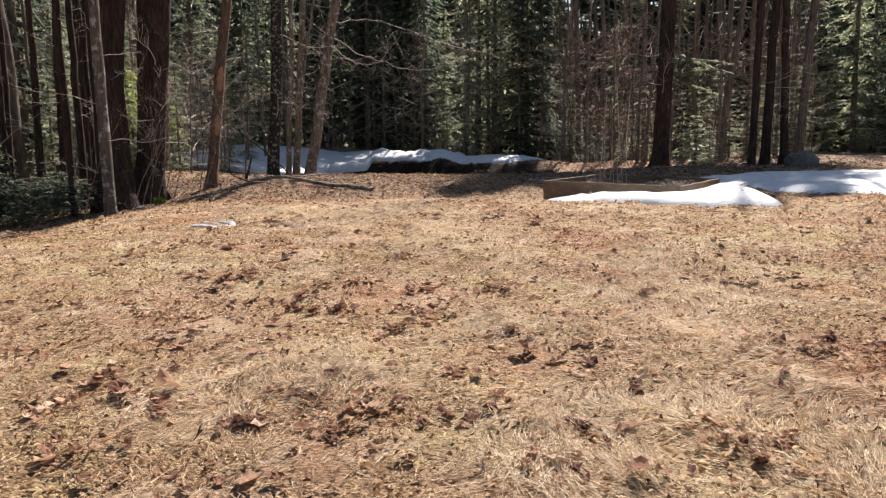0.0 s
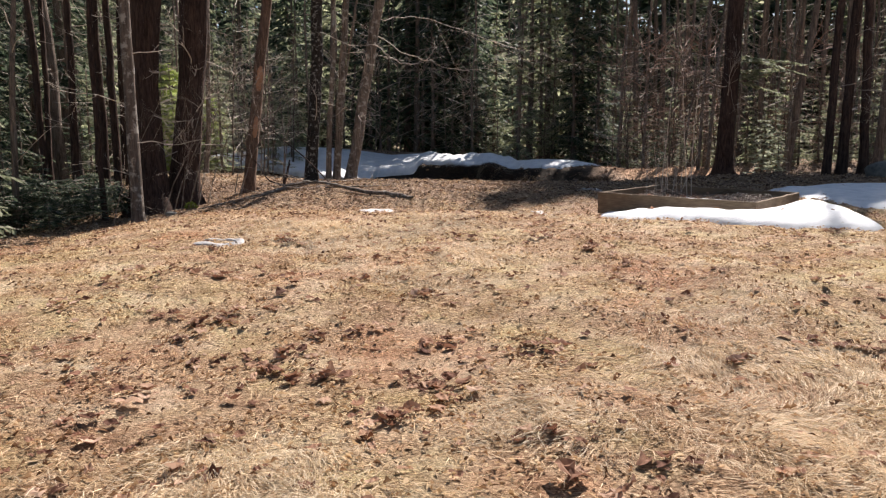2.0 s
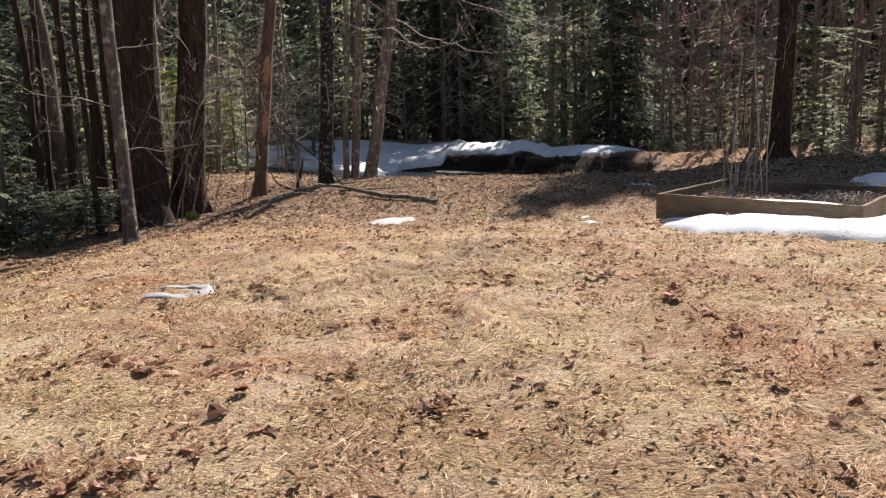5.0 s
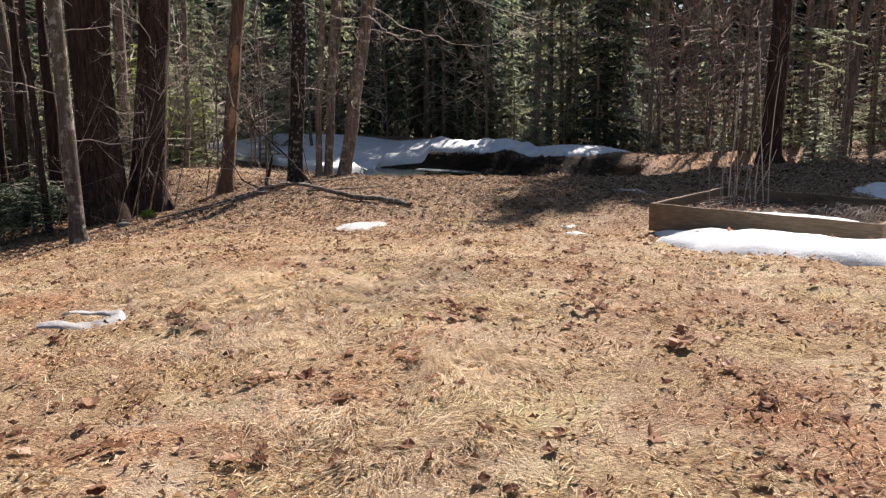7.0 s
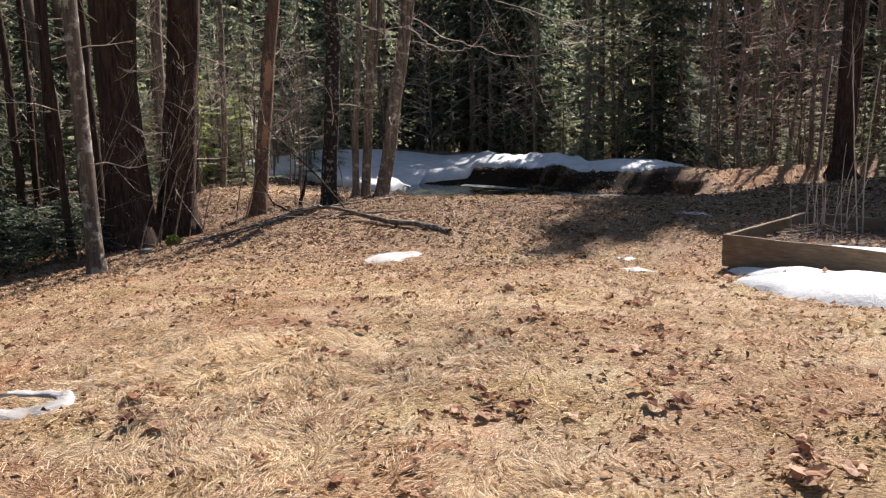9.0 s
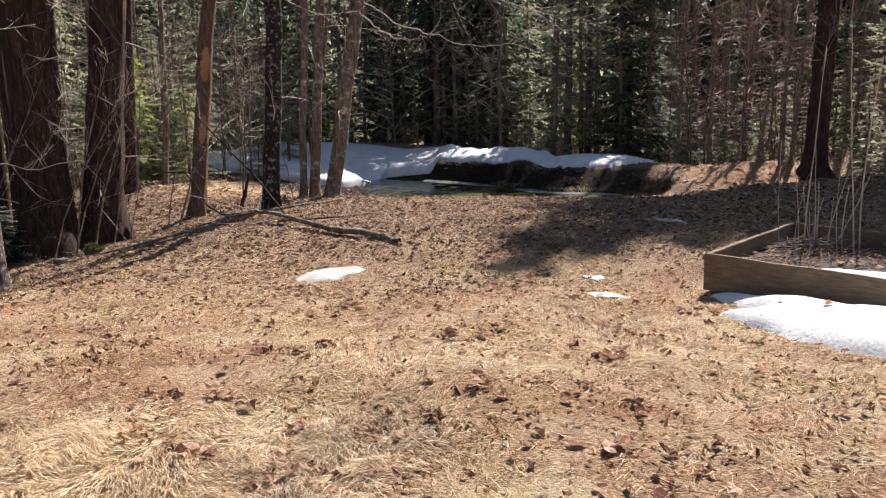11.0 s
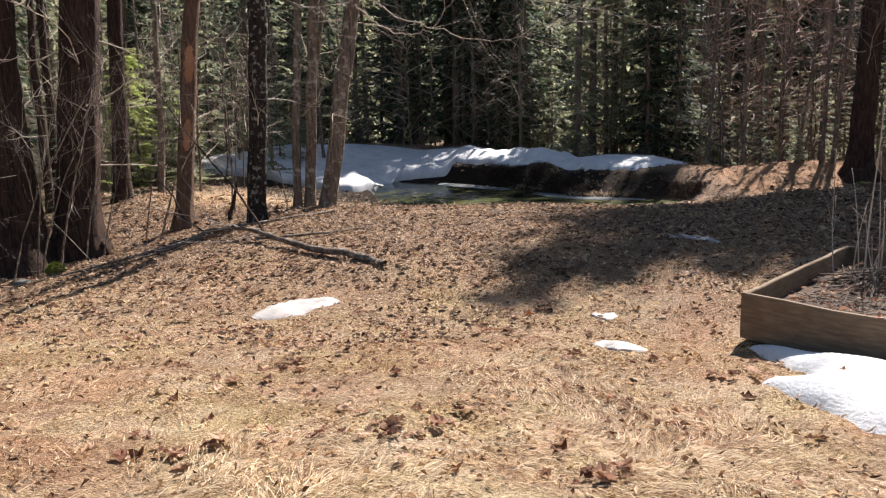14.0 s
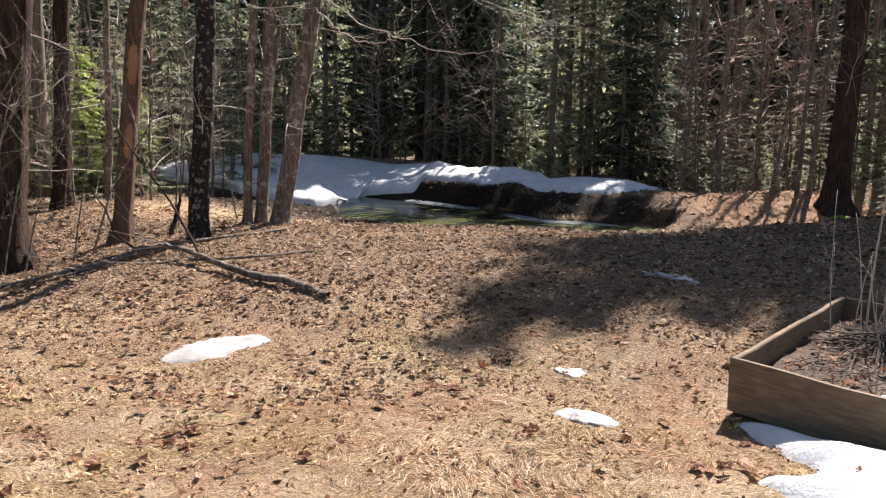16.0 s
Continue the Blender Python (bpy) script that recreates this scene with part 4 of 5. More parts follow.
BARES = [bare_parts(s, t, r, n, lo) for s, t, r, n, lo in ((301, 15, 0.10, 13, 2), (302, 13, 0.07, 16, 1.2), (303, 17, 0.15, 11, 3), (304, 8, 0.04, 18, 0.6), (305, 14, 0.085, 14, 1.5))]
BARES.append(bare_parts(306, 6.0, 0.035, 34, 0.5, RED_TWIG))


def plant_conifer(kind, x, y, scale, turn, label=None):
    tm, bm_, cm, tall, light = CONIFERS[kind]
    t = thing("conifer", (x, y, zat(x, y)), label or ("light green hemlock in the woods" if light else "dark green spruce in the woods"), "tree", "forest conifers")
    part("trunk", tm, None, t)
    tagged(part("dead_branchwork", bm_, None, t), kind="stuff")
    tagged(part("crown", cm, None, t), kind="stuff")
    t.rotation_euler, t.scale = (0, 0, turn), (scale, scale, scale)
    return t


def plant_bare(kind, x, y, scale, turn):
    tm, lm = BARES[kind]
    t = thing("bare_tree", (x, y, zat(x, y)), "slender leafless grey-brown forest tree", "tree", "leafless forest trees")
    part("trunk", tm, None, t)
    tagged(part("branchwork", lm, None, t), kind="stuff")
    t.rotation_euler, t.scale = (0, 0, turn), (scale, scale, scale)
    return t


SUNNY = [(5.0, 28.0), (4.4, 26.5), (6.4, 28.6), (9.5, 31.5), (0.5, 38.5), (2.2, 40.2), (1.2, 39.2), (1.6, 41.6), (3.0, 39.4), (-10.5, 26.0), (-12.0, 29.0), (10.2, 35.6), (7.5, 15.0), (9.5, 15.0), (-8.0, 34.5), (-9.5, 22.5), (-6.0, 24.5), (-7.0, 27.0), (7.0, 33.0), (9.0, 30.3), (11.5, 32.0), (13.0, 33.5), (7.5, 36.0), (10.0, 38.0), (5.5, 36.0), (12.5, 37.0), (-9.0, 30.0), (-11.0, 24.0), (-11.5, 31.5), (-10.0, 27.5)]


def shades(x, y, tall):
    """Whether a crown here would take the sun from one of the open, sunlit spots."""
    for tx, ty in SUNNY:
        s = (x - tx) * math.sin(SUN_AZ) + (y - ty) * math.cos(SUN_AZ)
        off = abs((x - tx) * math.cos(SUN_AZ) - (y - ty) * math.sin(SUN_AZ))
        if 0.8 < s < tall * 1.04 and off < 2.2:
            return True
    return False


rng_brush = np.random.RandomState(460)
# conifers added to shade the yard's end, crowns out of view, and low hemlocks in the hollow
for kind, x, y, s, a in ((7, 7.2, 40.6, 1.0, 1.0), (7, 8.4, 35.8, 1.45, 0.4), (7, 11.0, 37.1, 1.45, 3.6), (7, 9.3, 36.6, 1.45, 2.2), (7, 15.8, 37.5, 1.45, 0.2), (7, 12.0, 35.2, 1.45, 1.2), (7, 11.5, 37.5, 1.45, 3.0), (7, 12.0, 38.6, 1.45, 5.0), (7, 13.9, 37.8, 1.45, 0.9), (7, 14.0, 34.8, 1.45, 2.4)):
    plant_conifer(kind, x, y, s, a, "tall slim spruce added to shade the yard's end")
# backdrop spruces; the tall rear ones are added to shade the bank
for kind, x, y, s, a in ((0, -2.6, 43.0, 1.1, 0.4), (2, -5.4, 41.6, 1.0, 1.4), (1, -7.6, 40.2, 0.8, 3.3), (1, -4.2, 39.4, 0.75, 0.9), (0, -6.4, 38.9, 0.6, 4.4), (1, -2.0, 40.0, 0.85, 5.1),
                         (1, 3.9, 38.4, 0.8, 0.7), (5, 5.6, 40.2, 1.1, 2.7), (5, 7.8, 38.8, 1.0, 4.9), (6, 4.9, 36.4, 1.1, 1.0), (6, -8.6, 38.4, 1.2, 2.0), (6, -3.2, 38.6, 1.1, 3.0), (6, 6.3, 35.6, 1.0, 3.0), (6, 5.6, 32.0, 0.55, 3.0),
                         (0, -8.3, 43.0, 1.05, 2.2), (7, 5.0, 40.3, 1.0, 0.6), (7, 3.6, 41.2, 0.95, 1.6), (1, 2.6, 36.0, 0.62, 0.3), (1, 3.7, 36.6, 0.75, 1.1), (1, 3.1, 37.9, 0.85, 4.3)):
    plant_conifer(kind, x, y, s, a, "dark spruce behind the snow bank")
# extra tall row, added only to keep sun off the backdrop
for k in range(9):
    plant_conifer(9, -6.5 + 0.5 * k + 0.4 * math.sin(k * 2.3), 45.5 + 2.2 * (k % 3), 1.35, k * 1.3, "tall dark spruce added to shade the woods behind the snow bank")
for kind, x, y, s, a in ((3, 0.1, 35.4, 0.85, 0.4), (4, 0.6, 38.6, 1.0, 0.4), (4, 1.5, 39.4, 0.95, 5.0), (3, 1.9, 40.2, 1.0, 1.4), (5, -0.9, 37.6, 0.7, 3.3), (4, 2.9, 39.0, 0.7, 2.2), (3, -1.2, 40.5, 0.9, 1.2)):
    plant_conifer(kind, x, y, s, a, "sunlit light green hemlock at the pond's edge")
for kind, x, y, s, a in ((8, -8.9, 16.5, 0.55, 0.3), (8, -9.5, 16.9, 0.7, 1.3), (8, -10.2, 17.0, 0.8, 2.6), (8, -11.0, 17.3, 0.75, 4.0), (8, -8.6, 17.3, 0.5, 3.1), (8, -10.9, 16.4, 0.65, 5.2), (8, -11.8, 17.8, 0.9, 0.7), (8, -9.4, 15.8, 0.45, 4.4), (8, -12.4, 17.0, 0.8, 1.9), (8, -10.0, 18.1, 0.8, 5.7), (8, -11.4, 18.6, 0.9, 2.9), (8, -9.3, 17.9, 0.6, 0.9), (5, -10.3, 15.2, 0.4, 0.3), (5, -11.6, 16.6, 0.75, 1.3), (6, -9.9, 14.2, 0.55, 2.3), (5, -12.6, 15.0, 0.8, 4.0), (6, -11.0, 13.6, 0.7, 5.0), (5, -13.6, 18.2, 0.9, 2.0), (6, -12.2, 18.4, 0.9, 0.2), (6, -14.6, 16.4, 0.9, 1.2), (5, -15.2, 19.6, 0.9, 3.2), (6, -10.6, 17.4, 0.6, 3.9), (6, -13.4, 20.6, 1.0, 2.9), (5, -11.4, 20.8, 0.8, 2.5), (6, -16.6, 21.4, 1.1, 0.9), (6, -10.0, 21.4, 0.6, 5.9), (6, -14.2, 23.6, 1.0, 0.9), (6, -15.8, 25.8, 1.1, 1.9), (6, -12.8, 22.6, 0.8, 3.3), (6, -17.4, 24.4, 1.1, 2.2), (6, -18.6, 28.0, 1.2, 5.2), (6, -16.8, 19.0, 1.0, 4.2), (6, -13.8, 14.2, 0.8, 4.8), (6, -15.6, 14.0, 0.9, 0.8)):
    plant_conifer(kind, x, y, s, a, "low green hemlock sapling in the shady hollow")
plant_conifer(11, 9.1, 30.2, 1.0, 2.5, "young pale green pine beside the large trunk")
plant_conifer(11, 9.75, 29.8, 0.72, 0.5, "young pale green pine beside the large trunk")
for x, y, s, a in ((11.6, 33.6, 0.7, 0.2), (8.5, 33.8, 0.5, 1.1), (12.8, 32.4, 0.6, 2.3)):
    plant_conifer(5, x, y, s, a, "young pale green pine beside the large trunk")
for x, y, s, a in ((-13.2, 30.7, 1.05, 0.7), (-12.3, 29.4, 0.75, 2.7), (-14.3, 32.0, 1.1, 4.7)):
    plant_conifer(5, x, y, s, a, "bright green young hemlock behind the trunks")
plant_conifer(11, 6.45, 31.0, 0.44, 1.5, "young pale green pine sapling in the woods")
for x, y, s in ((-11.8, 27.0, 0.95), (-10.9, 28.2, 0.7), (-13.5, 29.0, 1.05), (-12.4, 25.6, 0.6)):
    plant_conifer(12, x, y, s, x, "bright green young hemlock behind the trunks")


for x, y, size, turn in ((4.6, 31.8, 0.8, 0.3), (5.4, 32.6, 0.95, 1.7), (6.0, 31.6, 0.85, 2.9), (7.1, 33.4, 0.9, 4.1), (5.8, 34.0, 1.0, 5.3), (7.3, 33.6, 0.9, 0.9), (10.6, 33.2, 0.85, 3.6), (12.6, 32.4, 0.8, 4.8), (8.6, 34.2, 0.95, 1.2), (12.4, 33.4, 0.9, 0.1)):
    plant_bare(5, x, y, size, turn)
# pale hemlocks added to brighten the woods on the right
for x, y, size, turn in ((8.2, 37.6, 0.9, 0.6), (11.2, 36.2, 0.8, 1.8), (13.6, 36.2, 0.9, 3.1), (6.2, 38.0, 0.8, 4.4), (15.4, 35.4, 0.95, 5.2), (9.9, 35.0, 0.7, 2.7), (12.6, 34.2, 0.8, 0.9), (7.0, 35.4, 0.7, 1.9), (4.6, 35.4, 0.8, 3.9), (10.6, 33.6, 0.65, 5.0), (14.4, 33.6, 0.9, 0.3), (11.6, 38.6, 1.0, 1.3), (9.2, 39.6, 1.1, 2.2), (13.0, 39.4, 1.1, 4.2), (8.6, 36.4, 0.8, 5.6), (5.3, 37.6, 0.9, 0.8)):
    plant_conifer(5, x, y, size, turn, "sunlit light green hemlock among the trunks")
for k in range(22):
    plant_bare(3 if k % 4 else 1, rng_brush.uniform(-15.5, -8.8), rng_brush.uniform(23.5, 36.5), rng_brush.uniform(0.5, 1.0), k)
for k in range(34):
    plant_bare(3, rng_brush.uniform(-9.5, 6.5), rng_brush.uniform(37.2, 40.5), rng_brush.uniform(0.5, 0.95), k)
for k in range(14):
    plant_bare((3, 1, 4)[k % 3], rng_brush.uniform(4.5, 15.5), rng_brush.uniform(33.2, 40.5), rng_brush.uniform(0.6, 1.0), k)
for k in range(20):
    x, y, size = rng_brush.uniform(-16, -9.3), rng_brush.uniform(25, 38), rng_brush.uniform(0.5, 0.9)
    plant_conifer(5 if k % 3 or shades(x, y, 8) else 3, x, y, size, k, "bright green young hemlock behind the trunks")


for k in range(14):
    plant_conifer((0, 1, 0, 2)[k % 4], -16.5 - 1.05 * k + rng_brush.uniform(-1, 1), rng_brush.uniform(20, 34), rng_brush.uniform(0.8, 1.05), k * 1.7)
for k in range(9):
    plant_bare(3, rng_brush.uniform(8.4, 15.5), rng_brush.uniform(28.5, 35), rng_brush.uniform(0.45, 0.75), k * 1.3)
for k in range(9):
    plant_bare(3, rng_brush.uniform(3.4, 8.4), rng_brush.uniform(30.8, 36), rng_brush.uniform(0.5, 0.8), k * 1.9)
for k in range(14):
    plant_bare(3, rng_brush.uniform(-13.5, -8.6), rng_brush.uniform(23.5, 34), rng_brush.uniform(0.45, 0.8), k * 2.1)


def wooded(x, y):
    """Whether the woods stand here: not in the yard, on the pond or its open banks."""
    if pond_distance(np.array(x), np.array(y)) < 2.2 or y < 12:
        return False
    if x < -10.5:
        return y > 14 + 0.2 * abs(x + 10) and not (x > -16 and 27 < y < 37)
    if x < -6:
        return y > 38.2
    if x < 5:
        return y > 36.5
    return y > 35.5 if x < 14 else y > 31 + 0.2 * (x - 14)


rng = np.random.RandomState(77)
placed = []
for n_trees, ylo, ymax, gap, share in ((170, 13, 50, 1.2, 0.62), (205, 44, 85, 1.7, 0.8)):
    tries = 0
    while n_trees and tries < 15000:
        tries += 1
        y = rng.uniform(ylo, ymax)
        x = rng.uniform(-0.62 * y - 7, 0.68 * y + 6)
        if not wooded(x, y) or any((x - a) ** 2 + (y - b) ** 2 < gap * gap for a, b in placed):
            continue
        placed.append((x, y))
        n_trees -= 1
        if rng.uniform() < share and not shades(x, y, 16 if y < 46 else 20):
            # sun-brightened kinds are favoured where the woods should look lit
            p = ([0.06, 0.06, 0.08, 0.25, 0.33, 0.18, 0.04, 0, 0, 0, 0] if (x < -7.5 and y > 25) or x > 9 else [0.24, 0.2, 0.16, 0.1, 0.12, 0.08, 0.1, 0, 0, 0, 0]) if y < 46 else ([0, 0, 0, 0, 0, 0, 0, 0, 0, 0.3, 0.7] if x > 4 or x < -8 else [0, 0, 0, 0, 0, 0, 0, 0, 0, 0.6, 0.4])
            plant_conifer(rng.choice(11, p=p), x, y, rng.uniform(0.62, 1.0) if y < 46 else rng.uniform(0.8, 1.25), rng.uniform(0, 6.28))
        else:
            plant_bare(rng.randint(0, 5), x, y, rng.uniform(0.8, 1.25), rng.uniform(0, 6.28))


def far_woods():
    """The unbroken forest beyond, all round, as one mass of boughs and trunks."""
    r = np.random.RandomState(500)
    b, tb = Buf(), Buf()
    for _ in range(820):
        a = r.uniform(-1.15, 1.15) if r.uniform() < 0.75 else r.uniform(0, 6.283)
        d = r.uniform(72, 125)
        x, y = d * math.sin(a), 5 + d * math.cos(a)
        z, tall, reach = zat(x, y), r.uniform(27, 42), r.uniform(3.4, 5.0)
        m = 110
        h = r.uniform(0.05, 1, m) ** 0.9
        an = r.uniform(0, 6.283, m)
        ln = reach * (1.05 - h) * r.uniform(0.6, 1.2, m)
        o = np.stack([x + 0 * h, y + 0 * h, z + h * tall], 1)
        w = np.stack([np.cos(an), np.sin(an), r.uniform(-0.5, 0.05, m)], 1)
        s = np.stack([-np.sin(an), np.cos(an), r.uniform(-0.4, 0.4, m)], 1)
        v = np.stack([o, o + w * ln[:, None] * 0.55 + s * ln[:, None] * 0.36, o + w * ln[:, None], o + w * ln[:, None] * 0.55 - s * ln[:, None] * 0.36], 1)
        b.add(v.reshape(-1, 3), (np.arange(m)[:, None] * 4 + np.arange(4)).tolist())
        tube(tb, [(x, y, z - 0.3), (x, y, z + tall * 0.9)], [0.2, 0.05], 5)
    t = thing("far_woods", (0, 0, 0), "dense dark evergreen forest in the distance", "forest", kind="stuff")
    tagged(part("foliage", b, NEEDLE, t, shade=False), kind="stuff")
    tagged(part("trunk_mass", tb, BARK_WOODS, t), kind="stuff")


far_woods()

# ---------------------------------------------------------------- deadwood and small growth by the tree line
def stick(name, pts, r0, r1, mat, label, category, seed, side=0, sides=7, rough=0.16, dens=2.0):
    """A fallen branch along points of the ground plan (x, y, height over the ground)."""
    rng_ = np.random.RandomState(seed)
    p = np.array([(x, y, zat(x, y) + h + r0 * 0.6) for x, y, h in pts])
    s = np.linspace(0, len(p) - 1, 4 * len(p))
    q = np.stack([np.interp(s, range(len(p)), p[:, k]) for k in range(3)], 1) + rng_.uniform(-1, 1, (len(s), 3)) * r0 * 0.3
    t = thing(name, tuple(p[0]), label, category, "fallen branches")
    b = Buf()
    tube(b, q - p[0], np.linspace(r0, r1, len(s)), sides, rough, rng_)
    part("stem", b, mat, t)
    if side:
        lb = Buf()
        twigs(lb, rng_, q - p[0], r1 * 0.7, side, 0.7, dens)
        tagged(part("branchwork", lb, TWIG, t), kind="stuff")
    return t


stick("fallen_log", [(-1.72, 15.85, 0.0), (-2.3, 16.25, 0.03), (-2.85, 16.45, 0.04), (-3.45, 16.7, 0.08), (-3.85, 17.0, 0.12), (-4.35, 17.35, 0.12), (-4.9, 17.6, 0.08)], 0.042, 0.024, BARK_GREY, "fallen crooked grey-brown log on the leaf litter", "log", 601, 1, 9, rough=0.3)
stick("fallen_branch", [(-2.5, 18.1, 0.0), (-2.93, 17.36, 0.03), (-3.44, 16.9, 0.05), (-3.76, 16.85, 0.05)], 0.012, 0.02, BARK_GREY, "thin fallen branch lying across the log", "branch", 602, 1)
stick("fallen_branch", [(-3.62, 16.9, 0.05), (-4.4, 17.7, 0.62), (-5.2, 18.4, 1.2), (-6.0, 19.1, 1.85), (-6.6, 19.6, 2.4)], 0.018, 0.008, BARK_PINE, "long bare pole leaning up towards a trunk", "branch", 603, 2)
stick("fallen_branch", [(-4.8, 17.5, 0.08), (-5.1, 17.0, 0.04), (-5.75, 16.85, 0.03), (-6.3, 16.6, 0.03), (-7.0, 16.5, 0.0)], 0.022, 0.012, BARK_GREY, "fallen branch along the bank", "branch", 604, 1)
stick("fallen_branch", [(-4.7, 17.3, 0.05), (-5.0, 16.75, 0.03), (-5.3, 16.4, 0.03), (-5.7, 16.35, 0.02)], 0.02, 0.01, BARK_WOODS, "dark fallen branch along the bank", "branch", 605, 1)
stick("fallen_branch", [(-4.95, 17.7, 0.08), (-5.45, 18.05, 0.3), (-5.75, 18.3, 0.72), (-6.0, 18.4, 0.98), (-6.5, 18.7, 1.05), (-7.1, 18.9, 1.25)], 0.016, 0.007, BARK_PINE, "bent dead branch beside the log", "branch", 606, 2)
stick("fallen_branch", [(-3.6, 19.6, 0.03), (-4.3, 18.6, 0.05), (-4.8, 17.9, 0.06), (-5.3, 17.3, 0.04)], 0.022, 0.014, BARK_GREY, "pale fallen branch on the litter behind the log", "branch", 612, 1)
stick("broken_stub", [(-5.7, 20.0, 0.0), (-5.62, 20.05, 0.3), (-5.55, 20.1, 0.62)], 0.05, 0.02, BARK_PINE, "broken dead sapling stub", "branch", 607, 0)
stick("sapling", [(-5.85, 20.4, 0.0), (-5.8, 20.45, 1.0), (-5.9, 20.5, 2.2), (-5.8, 20.6, 3.3)], 0.018, 0.006, BARK_GREY, "thin upright leafless grey sapling", "sapling", 608, 3, dens=2.5)
stick("sapling", [(-6.6, 19.2, 0.0), (-6.3, 19.3, 0.9), (-5.8, 19.5, 1.7), (-5.4, 19.7, 2.4)], 0.02, 0.006, BARK_GREY, "thin leafless sapling leaning out", "sapling", 609, 3, dens=2.5)
stick("sapling", [(-7.0, 17.2, 0.0), (-6.7, 17.1, 0.8), (-6.3, 17.0, 1.6), (-6.1, 17.1, 2.4)], 0.018, 0.005, BARK_GREY, "thin leafless twiggy sapling", "sapling", 610, 3, dens=2.8)
stick("sapling", [(-9.2, 22.2, 0.0), (-9.0, 22.2, 1.2), (-8.9, 22.3, 2.6)], 0.022, 0.006, BARK_GREY, "thin leafless twiggy sapling", "sapling", 611, 3, dens=2.6)
for k, (x, y, dx) in enumerate(((-7.1, 17.9, 0.5), (-6.9, 16.6, 0.35), (-7.3, 16.6, 0.8), (-6.5, 18.6, 0.4), (-8.3, 16.3, 0.6), (-5.9, 20.6, 0.2), (-5.1, 21.2, -0.3), (-7.4, 17.3, 0.7), (-7.0, 18.2, 0.6))):
    stick("sapling", [(x, y, 0.0), (x + dx * 0.3, y, 0.6), (x + dx * 0.9, y - 0.1, 1.3), (x + dx * 1.8, y - 0.15, 2.1), (x + dx * 2.4, y - 0.1, 2.7)], 0.013, 0.004, BARK_GREY, "thin leafless twiggy sapling", "sapling", 660 + k, 3, dens=3.2)
r_ = np.random.RandomState(620)
for k in range(16):
    x, y = r_.uniform(-9.3, -4.0), r_.uniform(16.3, 20.5)
    a = r_.uniform(0, 6.28)
    ln = r_.uniform(0.4, 1.3)
    stick("dead_stick", [(x, y, 0.0), (x + math.cos(a) * ln / 2, y + math.sin(a) * ln / 2, 0.04), (x + math.cos(a) * ln, y + math.sin(a) * ln, 0.02)], 0.014, 0.006, BARK_GREY, "dead stick on the leaf litter", "stick", 630 + k, 1)


def lump(name, x, y, size, mat, label, category, seed, squash=0.7):
    """A rounded uneven stone or stump."""
    rng_ = np.random.RandomState(seed)
    bm = bmesh.new()
    bmesh.ops.create_icosphere(bm, subdivisions=3, radius=1)
    for v in bm.verts:
        k = 1 + 0.16 * noise.noise(v.co * 1.6 + Vector((seed, 0, 0))) + 0.06 * noise.noise(v.co * 5)
        v.co = Vector((v.co.x * size[0] * k, v.co.y * size[1] * k, v.co.z * size[2] * k * squash))
    me = bpy.data.meshes.new(name)
    bm.to_mesh(me)
    bm.free()
    me.materials.append(mat)
    me.polygons.foreach_set("use_smooth", [True] * len(me.polygons))
    ob = new(name, me)
    ob.location = (x, y, zat(x, y) + size[2] * squash * 0.45)
    return tagged(ob, label, category)


stump = lump("mossy_stump", -6.76, 16.8, (0.12, 0.11, 0.13), BARK_WOODS, "small dark stump capped with bright yellow-green moss", "stump", 1, 0.9)
r_ = np.random.RandomState(640)
mb = Buf()
for _ in range(900):
    a, h = r_.uniform(0, 6.283), r_.uniform(0.05, 1.0)
    o = np.array([math.cos(a) * 0.115 * math.sqrt(1 - h * h), math.sin(a) * 0.105 * math.sqrt(1 - h * h), 0.115 * h])
    w = o / np.linalg.norm(o) + r_.normal(0, 0.5, 3)
    sd = r_.normal(0, 1, 3) * 0.006
    mb.add([o - sd, o + sd, o + w * r_.uniform(0.015, 0.04)], [(0, 1, 2)])
tagged(part("moss", mb, MOSS, stump, "bright yellow-green moss", False), kind="stuff")
lump("mossy_hummock", 7.3, 28.2, (0.30, 0.26, 0.2), MOSS, "low yellow-green mossy hummock at the pine's foot", "moss", 6, 0.8)
lump("stone", -7.1, 16.55, (0.14, 0.11, 0.08), STONE, "grey stone beside the mossy stump", "stone", 2)
lump("stone", 9.9, 22.2, (0.5, 0.4, 0.45), STONE, "grey boulder at the edge of the woods", "stone", 3)
lump("stone", -17.0, 27.8, (0.3, 0.25, 0.45), STONE, "pale stone standing in the hollow", "stone", 4)
lump("stone", -14.8, 24.8, (0.35, 0.3, 0.4), STONE, "pale stone standing in the hollow", "stone", 5)

# ---------------------------------------------------------------- dead shrub and stems in the bed
shrub = thing("dead_shrub", (2.85, 14.2, 0.04), "leafless pale upright stalks of a dead shrub", "shrub")
r_ = np.random.RandomState(700)
for k in range(17):
    a, tilt = r_.uniform(0, 6.283), abs(r_.normal(0.1, 0.3))
    ln = r_.uniform(0.35, 1.15) if k > 2 else r_.uniform(1.6, 2.1)
    tilt = tilt if k > 2 else 0.1
    q = wander(r_, (r_.normal(0, 0.24), r_.normal(0, 0.2), 0), (math.cos(a) * tilt, math.sin(a) * tilt, 1), ln, 7, 0.05)
    b = Buf()
    tube(b, q, np.linspace(0.009 if k < 6 else 0.0055, 0.0035 if k < 6 else 0.0022, 7), 6)
    if k % 3 == 1:
        twigs(b, r_, q, 0.005, 1, 0.5, 3)
    part("stalk", b, TWIG, shrub)

stems = Buf()


